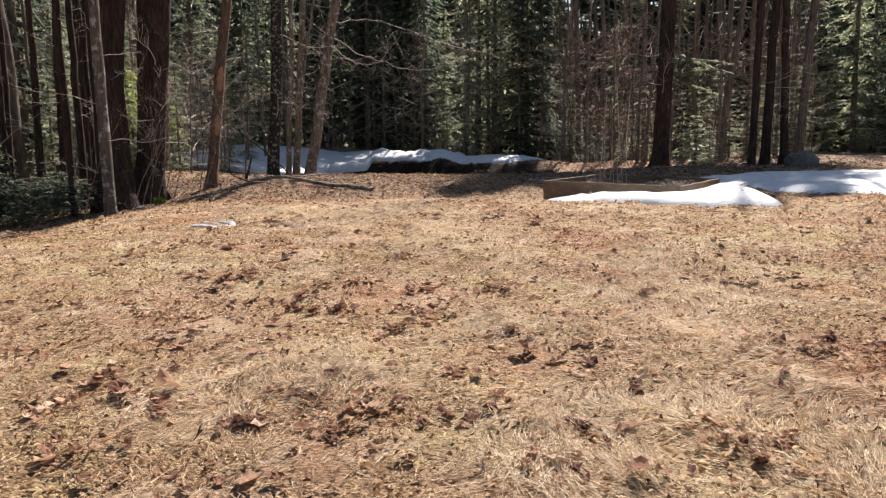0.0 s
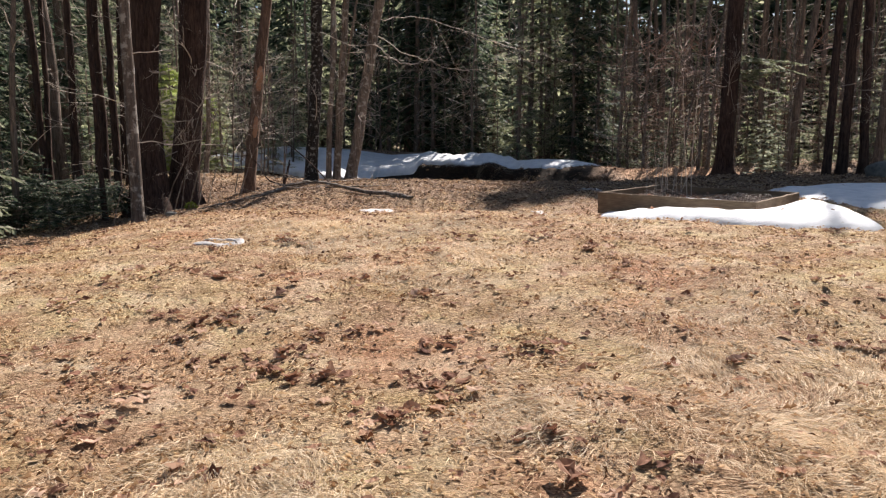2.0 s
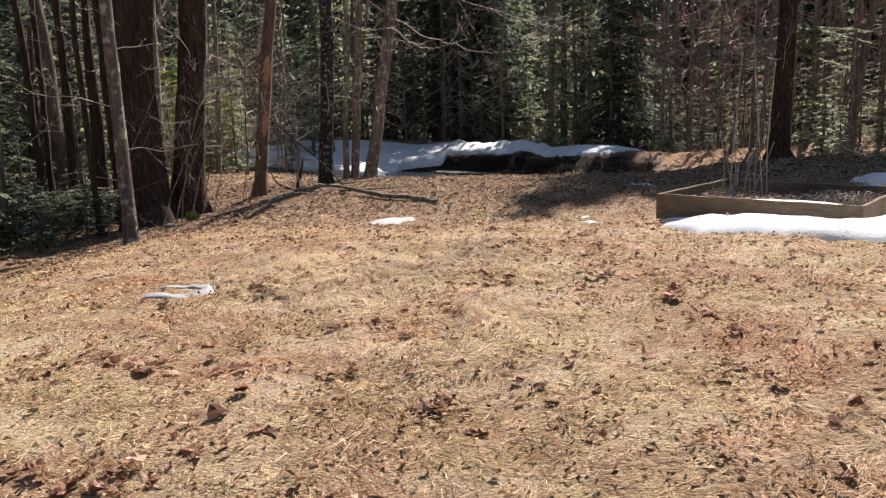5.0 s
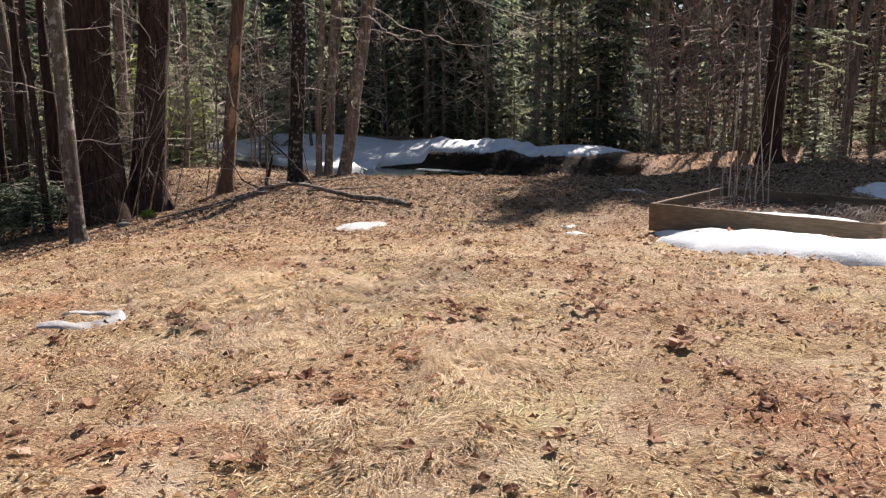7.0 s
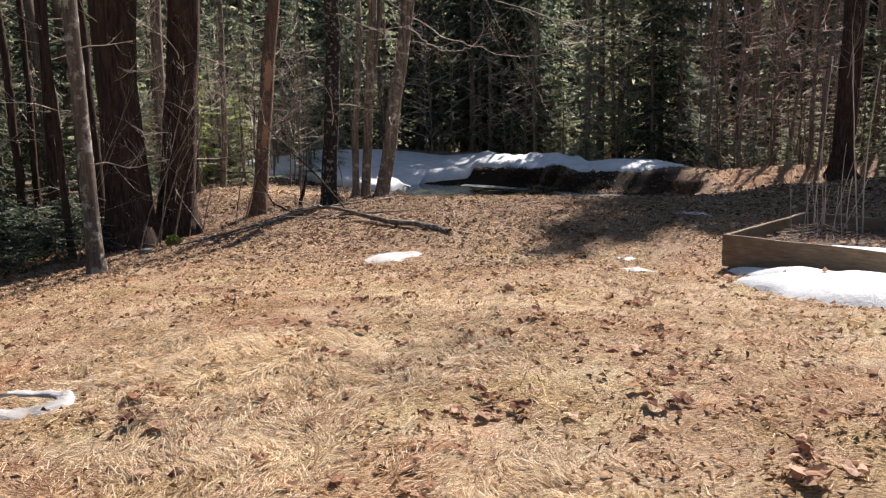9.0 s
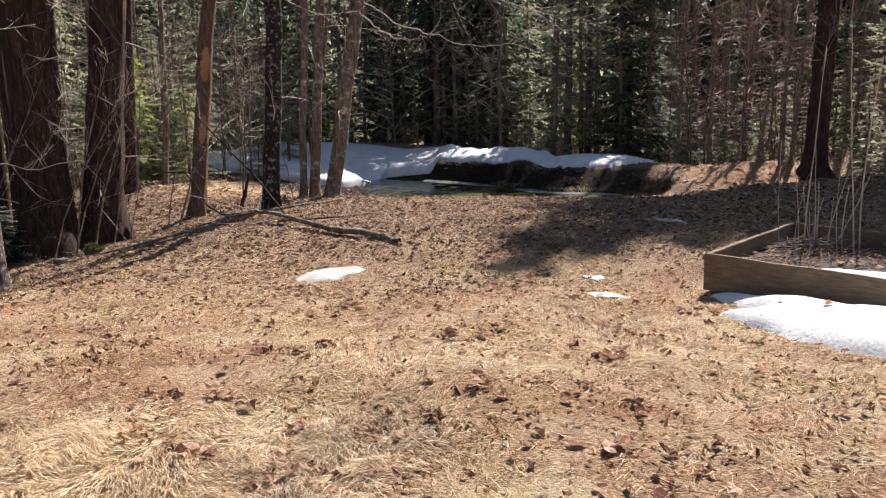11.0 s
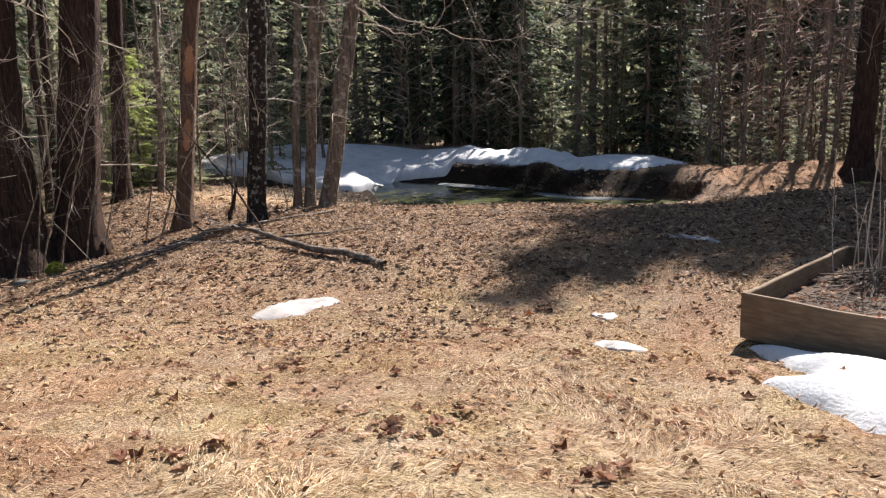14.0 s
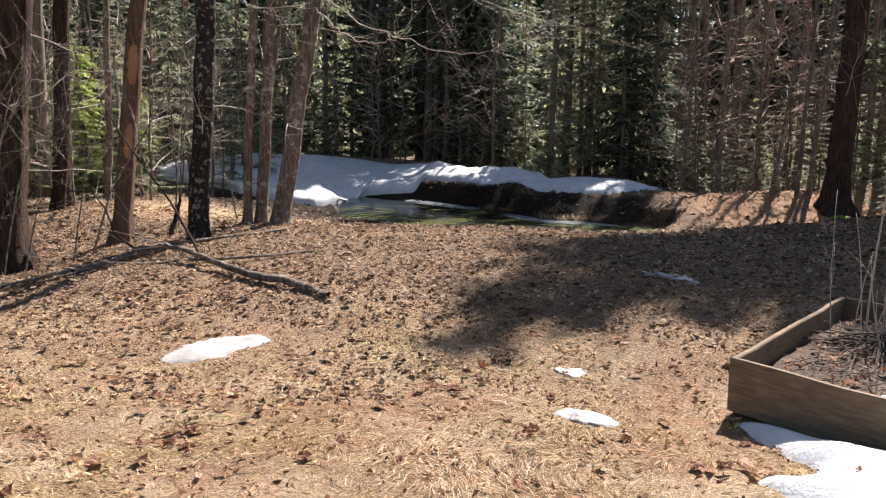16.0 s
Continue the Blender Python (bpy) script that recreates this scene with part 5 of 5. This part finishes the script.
def in_bed(r, n):
    """Points of the bed's plan."""
    u, w = r.uniform(0.05, 0.95, (2, n))
    p = (np.outer(1 - u, BED[0]) + np.outer(u, BED[1])) * (1 - w)[:, None] + (np.outer(1 - u, BED[3]) + np.outer(u, BED[2])) * w[:, None]
    return p[:, 0], p[:, 1]


for x, y in zip(*in_bed(r_, 420)):
    a, ln = r_.normal(0.6, 0.8), r_.uniform(0.1, 0.4)
    q = wander(r_, (x, y, r_.uniform(0.06, 0.11)), (math.cos(a), math.sin(a), r_.uniform(-0.1, 0.2)), ln, 4, 0.12, -0.03)
    q[:, 2] = np.maximum(q[:, 2], 0.06)
    q[:, :2] = cx + (q[:, :2] - cx) * 0.93
    tube(stems, q, np.linspace(0.004, 0.002, 4), 4)
for k in range(90):
    u, a = r_.uniform(0, 6.283), r_.normal(0.7, 0.5)
    x, y, ln = 3.8 + 0.42 * math.cos(u) * r_.uniform(0, 1), 12.95 + 0.55 * math.sin(u) * r_.uniform(0, 1), r_.uniform(0.15, 0.4)
    s_ = np.linspace(0, 1, 6)
    q = np.stack([x + math.cos(a) * ln * (s_ - 0.5), y + math.sin(a) * ln * (s_ - 0.5), 0.06 + r_.uniform(0.06, 0.15) * np.sin(s_ * 3.1416)], 1)
    tube(stems, q, np.full(6, 0.0032), 4)
hoops = Buf()
for k in range(60):
    u, a = r_.uniform(0, 6.283), r_.normal(0.7, 0.5)
    x, y, ln = 3.8 + 0.42 * math.cos(u) * r_.uniform(0, 1), 12.95 + 0.55 * math.sin(u) * r_.uniform(0, 1), r_.uniform(0.15, 0.4)
    s_ = np.linspace(0, 1, 6)
    q = np.stack([x + math.cos(a) * ln * (s_ - 0.5), y + math.sin(a) * ln * (s_ - 0.5), 0.06 + r_.uniform(0.06, 0.15) * np.sin(s_ * 3.1416)], 1)
    tube(hoops, q, np.full(6, 0.0032), 4)
tagged(new("bent_stems", hoops.mesh("bent_stems", TWIG)), "pale arching dead plant stems on the bed", "plant stems", kind="stuff")
base_stems = Buf()
for k in range(110):
    a, d0, ln = r_.uniform(0, 6.283), abs(r_.normal(0, 0.16)), r_.uniform(0.12, 0.4)
    p = (2.85 + math.cos(a) * d0, 14.2 + math.sin(a) * d0, r_.uniform(0.08, 0.2) * max(0.3, 1 - d0 * 2))
    q = wander(r_, p, (math.cos(a), math.sin(a), r_.uniform(-0.3, 0.3)), ln, 4, 0.15, -0.12)
    q[:, 2] = np.maximum(q[:, 2], 0.07)
    tube(base_stems, q, np.linspace(0.006, 0.004, 4), 4)
tagged(new("dead_stems", base_stems.mesh("dead_stems", DARK_STEM)), "brown broken stems heaped round the dead shrub", "plant stems", kind="stuff")
tagged(new("dead_stems", stems.mesh("dead_stems", DARK_STEM)), "dark tangled flattened plant stems on the bed", "plant stems", kind="stuff")

# ---------------------------------------------------------------- grass, leaves
PATCHES = [outline(p, 60, 0.0, 1) for p in (
    DRIFT, [(-2.48, 13.86), (-2.27, 13.84), (-2.08, 14.08), (-1.86, 14.75), (-2.18, 14.74), (-2.42, 14.36)],
    [(-2.76, 8.06), (-2.52, 8.1), (-2.34, 8.22), (-2.28, 8.4), (-2.45, 8.49), (-2.76, 8.4), (-2.55, 8.36), (-2.46, 8.3), (-2.6, 8.22)],
    [(0.57, 13.08), (0.73, 12.96), (0.9, 12.85), (0.99, 13.0), (0.92, 13.18), (0.7, 13.22)], BED)]


def covered(x, y):
    """Whether snow or the bed lies over these points."""
    out = np.zeros(x.shape, bool)
    for q in PATCHES:
        inside = np.zeros(x.shape, bool)
        for i in range(len(q)):
            (ax, ay), (bx, by) = q[i], q[i - 1]
            inside ^= ((ay > y) != (by > y)) & (x < (bx - ax) * (y - ay) / (by - ay + 1e-12) + ax)
        out |= inside
    return out


def strew(name, co, per_vert, faces_one, mat, label, category, smooth_=False):
    """One object of many small pieces with the same number of vertices and faces."""
    m = len(co) // per_vert
    f = np.array(faces_one)
    loops = (f[None] + (np.arange(m) * per_vert)[:, None, None]).reshape(-1)
    nf, k = m * len(f), f.shape[1]
    me = bpy.data.meshes.new(name)
    me.vertices.add(len(co))
    me.vertices.foreach_set("co", np.ascontiguousarray(co, dtype=np.float32).ravel())
    me.loops.add(len(loops))
    me.loops.foreach_set("vertex_index", loops.astype(np.int32))
    me.polygons.add(nf)
    me.polygons.foreach_set("loop_start", (np.arange(nf) * k).astype(np.int32))
    me.polygons.foreach_set("use_smooth", np.full(nf, smooth_))
    me.update(calc_edges=True)
    me.materials.append(mat)
    return tagged(new(name, me), label, category, kind="stuff")


def blades(n, seed, lo, hi, spots=None):
    """Lying and half-standing dead grass, combed in swirls."""
    r = np.random.RandomState(seed)
    if spots is None:
        y = lo[1] + (hi[1] - lo[1]) * r.uniform(0, 1, n) ** 1.7
        half = 1.5 + 0.62 * y
        x = np.clip(r.uniform(-1, 1, n) * half, lo[0], hi[0])
        keep = r.uniform(0, 1, n) < 0.3 + 0.35 * smooth(-0.35, 0.35, waves(x, y, 1.5, 41)) + 0.35 * smooth(-0.3, 0.4, waves(x, y, 0.28, 45))
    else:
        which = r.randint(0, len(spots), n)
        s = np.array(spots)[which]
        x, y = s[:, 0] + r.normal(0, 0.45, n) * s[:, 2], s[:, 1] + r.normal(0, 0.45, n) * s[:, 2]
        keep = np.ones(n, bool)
    keep &= ~covered(x, y)
    x, y = x[keep], y[keep]
    n = len(x)
    a = 3.1 * waves(x, y, 2.4, 43) + 1.2 * waves(x, y, 0.6, 44) + r.normal(0, 0.75 if spots is None else 0.4, n)
    ln = r.uniform(0.035, 0.12, n)
    z = surface(x, y) + r.uniform(-0.008, 0.012, n)
    rise = (np.abs(r.normal(0, 0.16, n)) + 0.02) * (0.6 + 1.1 * smooth(-0.3, 0.5, waves(x, y, 0.28, 45)))
    w = r.uniform(0.0008, 0.0019 if spots is None else 0.0012, n) * (1 + 0.06 * y)
    dx, dy = np.cos(a), np.sin(a)
    roll = r.uniform(-0.8, 0.8, n)
    sx, sy, sz = -dy * w * np.cos(roll), dx * w * np.cos(roll), w * np.sin(roll)
    b0 = np.stack([x - sx, y - sy, z - sz], 1)
    b1 = np.stack([x + sx, y + sy, z + sz], 1)
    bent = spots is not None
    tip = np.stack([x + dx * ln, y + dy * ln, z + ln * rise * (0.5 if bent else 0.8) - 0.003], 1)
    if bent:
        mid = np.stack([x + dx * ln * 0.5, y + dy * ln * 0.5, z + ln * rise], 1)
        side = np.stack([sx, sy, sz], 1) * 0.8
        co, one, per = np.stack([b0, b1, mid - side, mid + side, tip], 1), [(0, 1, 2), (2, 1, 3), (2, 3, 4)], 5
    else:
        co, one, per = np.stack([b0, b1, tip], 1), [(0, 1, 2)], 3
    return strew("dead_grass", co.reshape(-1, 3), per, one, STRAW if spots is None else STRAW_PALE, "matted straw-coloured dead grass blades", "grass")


blades(340000, 51, (-8, 0.6), (8.5, 20.0))
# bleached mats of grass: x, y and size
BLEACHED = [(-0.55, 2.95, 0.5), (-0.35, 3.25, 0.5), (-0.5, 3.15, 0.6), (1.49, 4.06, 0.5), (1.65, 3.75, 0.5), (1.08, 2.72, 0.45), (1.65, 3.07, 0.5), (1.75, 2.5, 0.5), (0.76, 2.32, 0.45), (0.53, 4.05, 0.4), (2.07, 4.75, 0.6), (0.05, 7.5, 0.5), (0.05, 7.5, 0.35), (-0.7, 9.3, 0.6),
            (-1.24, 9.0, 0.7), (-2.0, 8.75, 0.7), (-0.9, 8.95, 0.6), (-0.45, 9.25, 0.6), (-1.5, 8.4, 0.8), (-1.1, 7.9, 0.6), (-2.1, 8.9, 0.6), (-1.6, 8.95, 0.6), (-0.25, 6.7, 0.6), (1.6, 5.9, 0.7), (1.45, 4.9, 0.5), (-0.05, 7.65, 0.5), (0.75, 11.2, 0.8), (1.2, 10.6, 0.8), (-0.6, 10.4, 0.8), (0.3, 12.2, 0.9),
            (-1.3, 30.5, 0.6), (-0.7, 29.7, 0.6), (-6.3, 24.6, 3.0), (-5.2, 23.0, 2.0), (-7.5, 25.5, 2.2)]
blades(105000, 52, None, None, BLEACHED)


def leaf_litter(n, seed, place, size, name, label, stand=0.5, mat=DEAD_LEAF, bed=False):
    """Curled lobed dead leaves."""
    r = np.random.RandomState(seed)
    x, y = place(r, n)
    keep = (bed | ~covered(x, y)) & (pond_distance(x, y) > 0.15)
    x, y = x[keep], y[keep]
    n = len(x)
    m = 10
    th = np.arange(m) * 6.28318 / m
    rad = size[0] + (size[1] - size[0]) * r.uniform(0, 1, n) ** 1.6
    lob = np.where(np.arange(m) % 2, 0.8, 1.0)[None] * r.uniform(0.8, 1.2, (n, m))
    narrow = r.uniform(0.45, 0.9, (n, 1))
    fold, fold2 = r.uniform(-0.7, 1.6, (n, 1)) / rad[:, None], r.uniform(-0.8, 1.0, (n, 1)) / rad[:, None]
    rings = [np.zeros((n, 1, 3))]
    for part_, crumple in ((0.3, 0.09), (0.58, 0.11)):
        px, py = lob * rad[:, None] * part_ * np.cos(th), lob * rad[:, None] * part_ * np.sin(th) * narrow
        pz = fold * py**2 + fold2 * px**2 + r.uniform(-1, 1, (n, m)) * crumple * rad[:, None]
        rings.append(np.stack([px, py, pz], -1))
    p = np.concatenate(rings, 1)
    tx, ty, tz = r.normal(0, stand, n), r.normal(0, stand * 0.6, n), r.uniform(0, 6.283, n)
    c, s = np.cos(tx)[:, None], np.sin(tx)[:, None]
    p = np.stack([p[..., 0], p[..., 1] * c - p[..., 2] * s, p[..., 1] * s + p[..., 2] * c], -1)
    c, s = np.cos(ty)[:, None], np.sin(ty)[:, None]
    p = np.stack([p[..., 0] * c + p[..., 2] * s, p[..., 1], -p[..., 0] * s + p[..., 2] * c], -1)
    c, s = np.cos(tz)[:, None], np.sin(tz)[:, None]
    p = np.stack([p[..., 0] * c - p[..., 1] * s, p[..., 0] * s + p[..., 1] * c, p[..., 2]], -1)
    p[..., 2] -= p[..., 2].min(1, keepdims=True) * 0.85
    p += np.stack([x, y, (0.065 + 0 * x if bed else surface(x, y)) + 0.004 + 0.02 * r.uniform(0, 1, n)], -1)[:, None]
    faces = [(0, 1 + k, 1 + (k + 1) % m) for k in range(m)] + [(1 + k, 1 + m + k, 1 + m + (k + 1) % m) for k in range(m)] + [(1 + k, 1 + m + (k + 1) % m, 1 + (k + 1) % m) for k in range(m)]
    return strew(name, p.reshape(-1, 3), 2 * m + 1, faces, mat, label, "dead leaves", False)


def crumbs(n, seed):
    """Bits of leaf and grass that roughen the lawn, thicker in drifts."""
    r = np.random.RandomState(seed)
    y = 0.8 + 23 * r.uniform(0, 1, n) ** 1.15
    x = r.uniform(-1, 1, n) * (1.6 + 0.62 * y)
    keep = ~covered(x, y) & (pond_distance(x, y) > 0.3) & (r.uniform(0, 1, n) < 0.3 + 0.7 * smooth(-0.3, 0.4, waves(x, y, 0.9, 91)))
    x, y = x[keep], y[keep]
    n = len(x)
    a = 3.1 * waves(x, y, 2.4, 43) + r.normal(0, 0.9, n)
    ln, wd = r.uniform(0.012, 0.036, n) * (1 + 0.045 * y), r.uniform(0.004, 0.013, n) * (1 + 0.045 * y)
    up = np.stack([np.cos(a), np.sin(a), r.normal(0.15, 0.3, n)], 1) * ln[:, None]
    sd = np.stack([-np.sin(a), np.cos(a), r.normal(0, 0.6, n)], 1) * wd[:, None]
    o = np.stack([x, y, surface(x, y) + 0.008 + r.uniform(0, 0.012, n)], 1)
    bow = np.stack([0 * x, 0 * x, r.uniform(-0.3, 0.5, n) * ln], 1)
    co = np.stack([o - up * 0.5, o + sd * 0.5 + bow, o + up * 0.5, o - sd * 0.5 + bow], 1)
    return strew("grass_bits", co.reshape(-1, 3), 4, [(0, 1, 2), (0, 2, 3)], CRUMB, "broken bits of dead leaf and grass on the lawn", "plant litter")


crumbs(150000, 93)


# where leaves have been blown into little heaps
HEAPS = [(-0.9, 2.81), (0.05, 2.69), (0.76, 2.26), (1.16, 3.15), (0.84, 3.44), (-0.43, 5.34), (-0.74, 4.84), (-0.2, 8.31), (0.59, 9.27), (1.13, 8.54), (-1.75, 8.1), (0.06, 9.77), (0.59, 8.57), (1.33, 7.11), (1.13, 7.96), (1.29, 6.51), (-1.79, 6.55), (-0.82, 7.33), (-1.38, 10.47),
         (-1.19, 10.57), (-1.43, 12.02), (-0.21, 13.56), (0.61, 10.61), (-0.27, 10.93), (-0.75, 10.87), (-0.83, 4.69), (-0.5, 4.46), (0.08, 5.08), (0.62, 5.05), (-1.6, 5.38), (0.07, 4.46), (-1.24, 4.16), (-0.28, 6.08)]


def heaps(r, n):
    c = np.array(HEAPS)[r.randint(0, len(HEAPS), n)]
    return c[:, 0] + r.normal(0, 0.10, n), c[:, 1] + r.normal(0, 0.06, n)


def yard(r, n):
    """Leaves caught in little drifts, with single ones between."""
    m = n // 7
    cy = 0.9 + 17.5 * r.uniform(0, 1, m) ** 1.2
    cx_ = r.uniform(-1, 1, m) * (2.0 + 0.62 * cy)
    k = r.uniform(0, 1, m) < 0.35 + 0.65 * smooth(-0.1, 0.5, waves(cx_, cy, 1.6, 61))
    cx_, cy = cx_[k], cy[k]
    which = r.randint(0, len(cx_), n)
    size = r.uniform(0.02, 0.15, len(cx_))[which]
    x, y = cx_[which] + r.normal(0, 1, n) * size, cy[which] + r.normal(0, 0.7, n) * size
    lone = r.uniform(0, 1, n) < 0.42
    y = np.where(lone, 0.9 + 17.5 * r.uniform(0, 1, n) ** 1.2, y)
    x = np.where(lone, r.uniform(-1, 1, n) * (2.0 + 0.62 * y), x)
    return x, y


def shore(r, n):
    x, y = r.uniform(-9.5, 8.5, n), r.uniform(12.0, 26.0, n)
    k = (r.uniform(0, 1, n) < smooth(11.5, 18, y + 2.0 * waves(x, y, 4, 62) - 0.25 * (x + 1))) & (np.hypot(x + 6.3, y - 25) > 2.6 + r.uniform(0, 1.4, n))
    return x[k], y[k]


def beyond(r, n):
    x, y = r.uniform(-14, 14, n), r.uniform(20, 38, n)
    return x, y


leaf_litter(6600, 71, yard, (0.026, 0.085), "leaf_litter", "brown curled dead leaves scattered on the grass", 0.13)
leaf_litter(340, 75, heaps, (0.04, 0.10), "leaf_litter", "crumpled dark dead leaves blown into small heaps", 0.25)
leaf_litter(42000, 72, shore, (0.028, 0.085), "leaf_litter", "thick brown leaf litter towards the pond", 0.18, PALE_LEAF)
leaf_litter(480, 74, in_bed, (0.03, 0.08), "leaf_litter", "dark dead leaves lying in the garden bed", 0.3, DEAD_LEAF, True)
leaf_litter(6000, 73, beyond, (0.07, 0.15), "leaf_litter", "brown leaf litter on the banks and forest floor", 0.25, PALE_LEAF)


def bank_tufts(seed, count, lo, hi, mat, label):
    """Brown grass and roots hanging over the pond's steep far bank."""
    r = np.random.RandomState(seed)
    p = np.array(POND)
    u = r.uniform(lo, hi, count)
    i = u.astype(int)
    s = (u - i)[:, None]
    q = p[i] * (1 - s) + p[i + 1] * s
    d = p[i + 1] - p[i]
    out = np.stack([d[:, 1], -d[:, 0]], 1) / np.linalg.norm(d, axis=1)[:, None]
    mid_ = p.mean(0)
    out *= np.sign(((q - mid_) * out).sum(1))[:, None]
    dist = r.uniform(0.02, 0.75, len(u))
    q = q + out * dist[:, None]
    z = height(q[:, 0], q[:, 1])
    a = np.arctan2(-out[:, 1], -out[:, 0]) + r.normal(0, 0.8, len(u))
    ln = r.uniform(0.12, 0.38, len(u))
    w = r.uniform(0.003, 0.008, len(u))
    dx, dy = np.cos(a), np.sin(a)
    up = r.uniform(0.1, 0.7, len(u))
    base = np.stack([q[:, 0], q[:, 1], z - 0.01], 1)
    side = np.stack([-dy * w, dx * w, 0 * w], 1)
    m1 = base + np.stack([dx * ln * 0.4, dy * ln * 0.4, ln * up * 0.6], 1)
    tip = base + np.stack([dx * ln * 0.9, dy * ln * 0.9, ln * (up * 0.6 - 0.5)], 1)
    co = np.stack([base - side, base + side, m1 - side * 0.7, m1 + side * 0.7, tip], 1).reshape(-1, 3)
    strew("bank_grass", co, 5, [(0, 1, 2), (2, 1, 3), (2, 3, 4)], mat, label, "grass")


bank_tufts(81, 9000, 0.3, 4.0, BANK_GRASS, "brown dead grass over the pond bank, darkened for its shade")
bank_tufts(82, 1600, 1.35, 2.1, STRAW, "pale tan grass on the slumped part of the pond bank")

# curled leaves that stand out on the lawn, and those lying on the snow
LEAVES = [(1.23, 4.83, 0.12, 1), (-0.10, 3.8, 0.10, 1), (0.77, 4.68, 0.10, 0), (-0.08, 2.82, 0.10, 0), (-0.49, 4.53, 0.09, 0), (-0.5, 5.2, 0.12, 0), (0.44, 10.9, 0.11, 1), (0.04, 14.18, 0.13, 1), (0.64, 11.53, 0.10, 0), (0.02, 10.55, 0.12, 1),
          (-1.39, 10.5, 0.13, 1), (-1.94, 8.35, 0.16, 1), (0.59, 9.27, 0.11, 0), (1.74, 8.89, 0.12, 0), (1.74, 9.21, 0.10, 0), (-0.94, 9.68, 0.09, 0), (-0.38, 6.49, 0.13, 0), (-1.66, 6.95, 0.13, 0), (1.31, 7.11, 0.14, 0), (0.79, 6.79, 0.12, 0),
          (-0.39, 6.46, 0.09, 0), (0.28, 4.85, 0.09, 0), (0.28, 3.45, 0.09, 0), (-0.47, 5.33, 0.09, 0), (0.01, 8.32, 0.10, 0), (-0.73, 8.44, 0.09, 0), (-0.2, 2.72, 0.09, 0), (0.07, 2.69, 0.08, 0), (0.08, 9.7, 0.12, 0), (0.43, 10.96, 0.10, 0)]
ON_SNOW = [(2.34, 12.67, 0.10), (2.61, 12.35, 0.08), (2.28, 12.01, 0.10), (3.3, 11.1, 0.07), (3.6, 10.6, 0.07), (2.9, 10.9, 0.06), (4.1, 10.4, 0.06), (2.0, 12.2, 0.06)]


def curled_leaf(x, y, z, size, red, seed, label, group):
    """One lobed dead leaf, curled up on its edge."""
    r = np.random.RandomState(seed)
    n = 16
    th = np.arange(n) * 6.28318 / n
    lob = np.where(np.arange(n) % 4 == 0, 1.0, np.where(np.arange(n) % 2, 0.82, 0.68)) * r.uniform(0.85, 1.15, n)
    v = [(0, 0, 0)]
    for ring in (0.5, 1.0):
        px, py = lob * np.cos(th) * ring * 0.6, lob * np.sin(th) * ring * 0.5
        pz = 1.3 * py**2 + 0.5 * px**2 + 0.10 * np.sin(px * 7 + seed) + 0.06 * np.cos(py * 9)
        v += list(zip(px, py, pz))
    f = [(0, 1 + k, 1 + (k + 1) % n) for k in range(n)] + [(1 + k, 1 + n + k, 1 + n + (k + 1) % n, 1 + (k + 1) % n) for k in range(n)]
    m = (Matrix.Rotation(r.uniform(0, 6.28), 3, "Z") @ Matrix.Rotation(r.uniform(0.1, 0.55), 3, "X"))
    v = np.array([m @ Vector(c) for c in v]) * size
    v[:, 2] -= v[:, 2].min()
    ob = new("curled_leaf", Buf().add(v, f).mesh("curled_leaf", RED_LEAF if red else DEAD_LEAF))
    ob.location = (x, y, z)
    tagged(ob, label, "leaf", group)


for k, (x, y, size, red) in enumerate(LEAVES):
    curled_leaf(x, y, float(surface(x, y)), size * 0.72, red, 900 + k, "rusty red curled dead leaf on the grass" if red else "dark brown curled dead leaf on the grass", "curled leaves on the lawn")
bpy.context.view_layer.update()
for k, (x, y, size) in enumerate(ON_SNOW):
    hit = scene.ray_cast(bpy.context.evaluated_depsgraph_get(), (x, y, 2.0), (0, 0, -1))
    curled_leaf(x, y, hit[1].z, size * 0.7, 0, 950 + k, "dark brown dead leaf lying on the snow", "leaves on the snow")
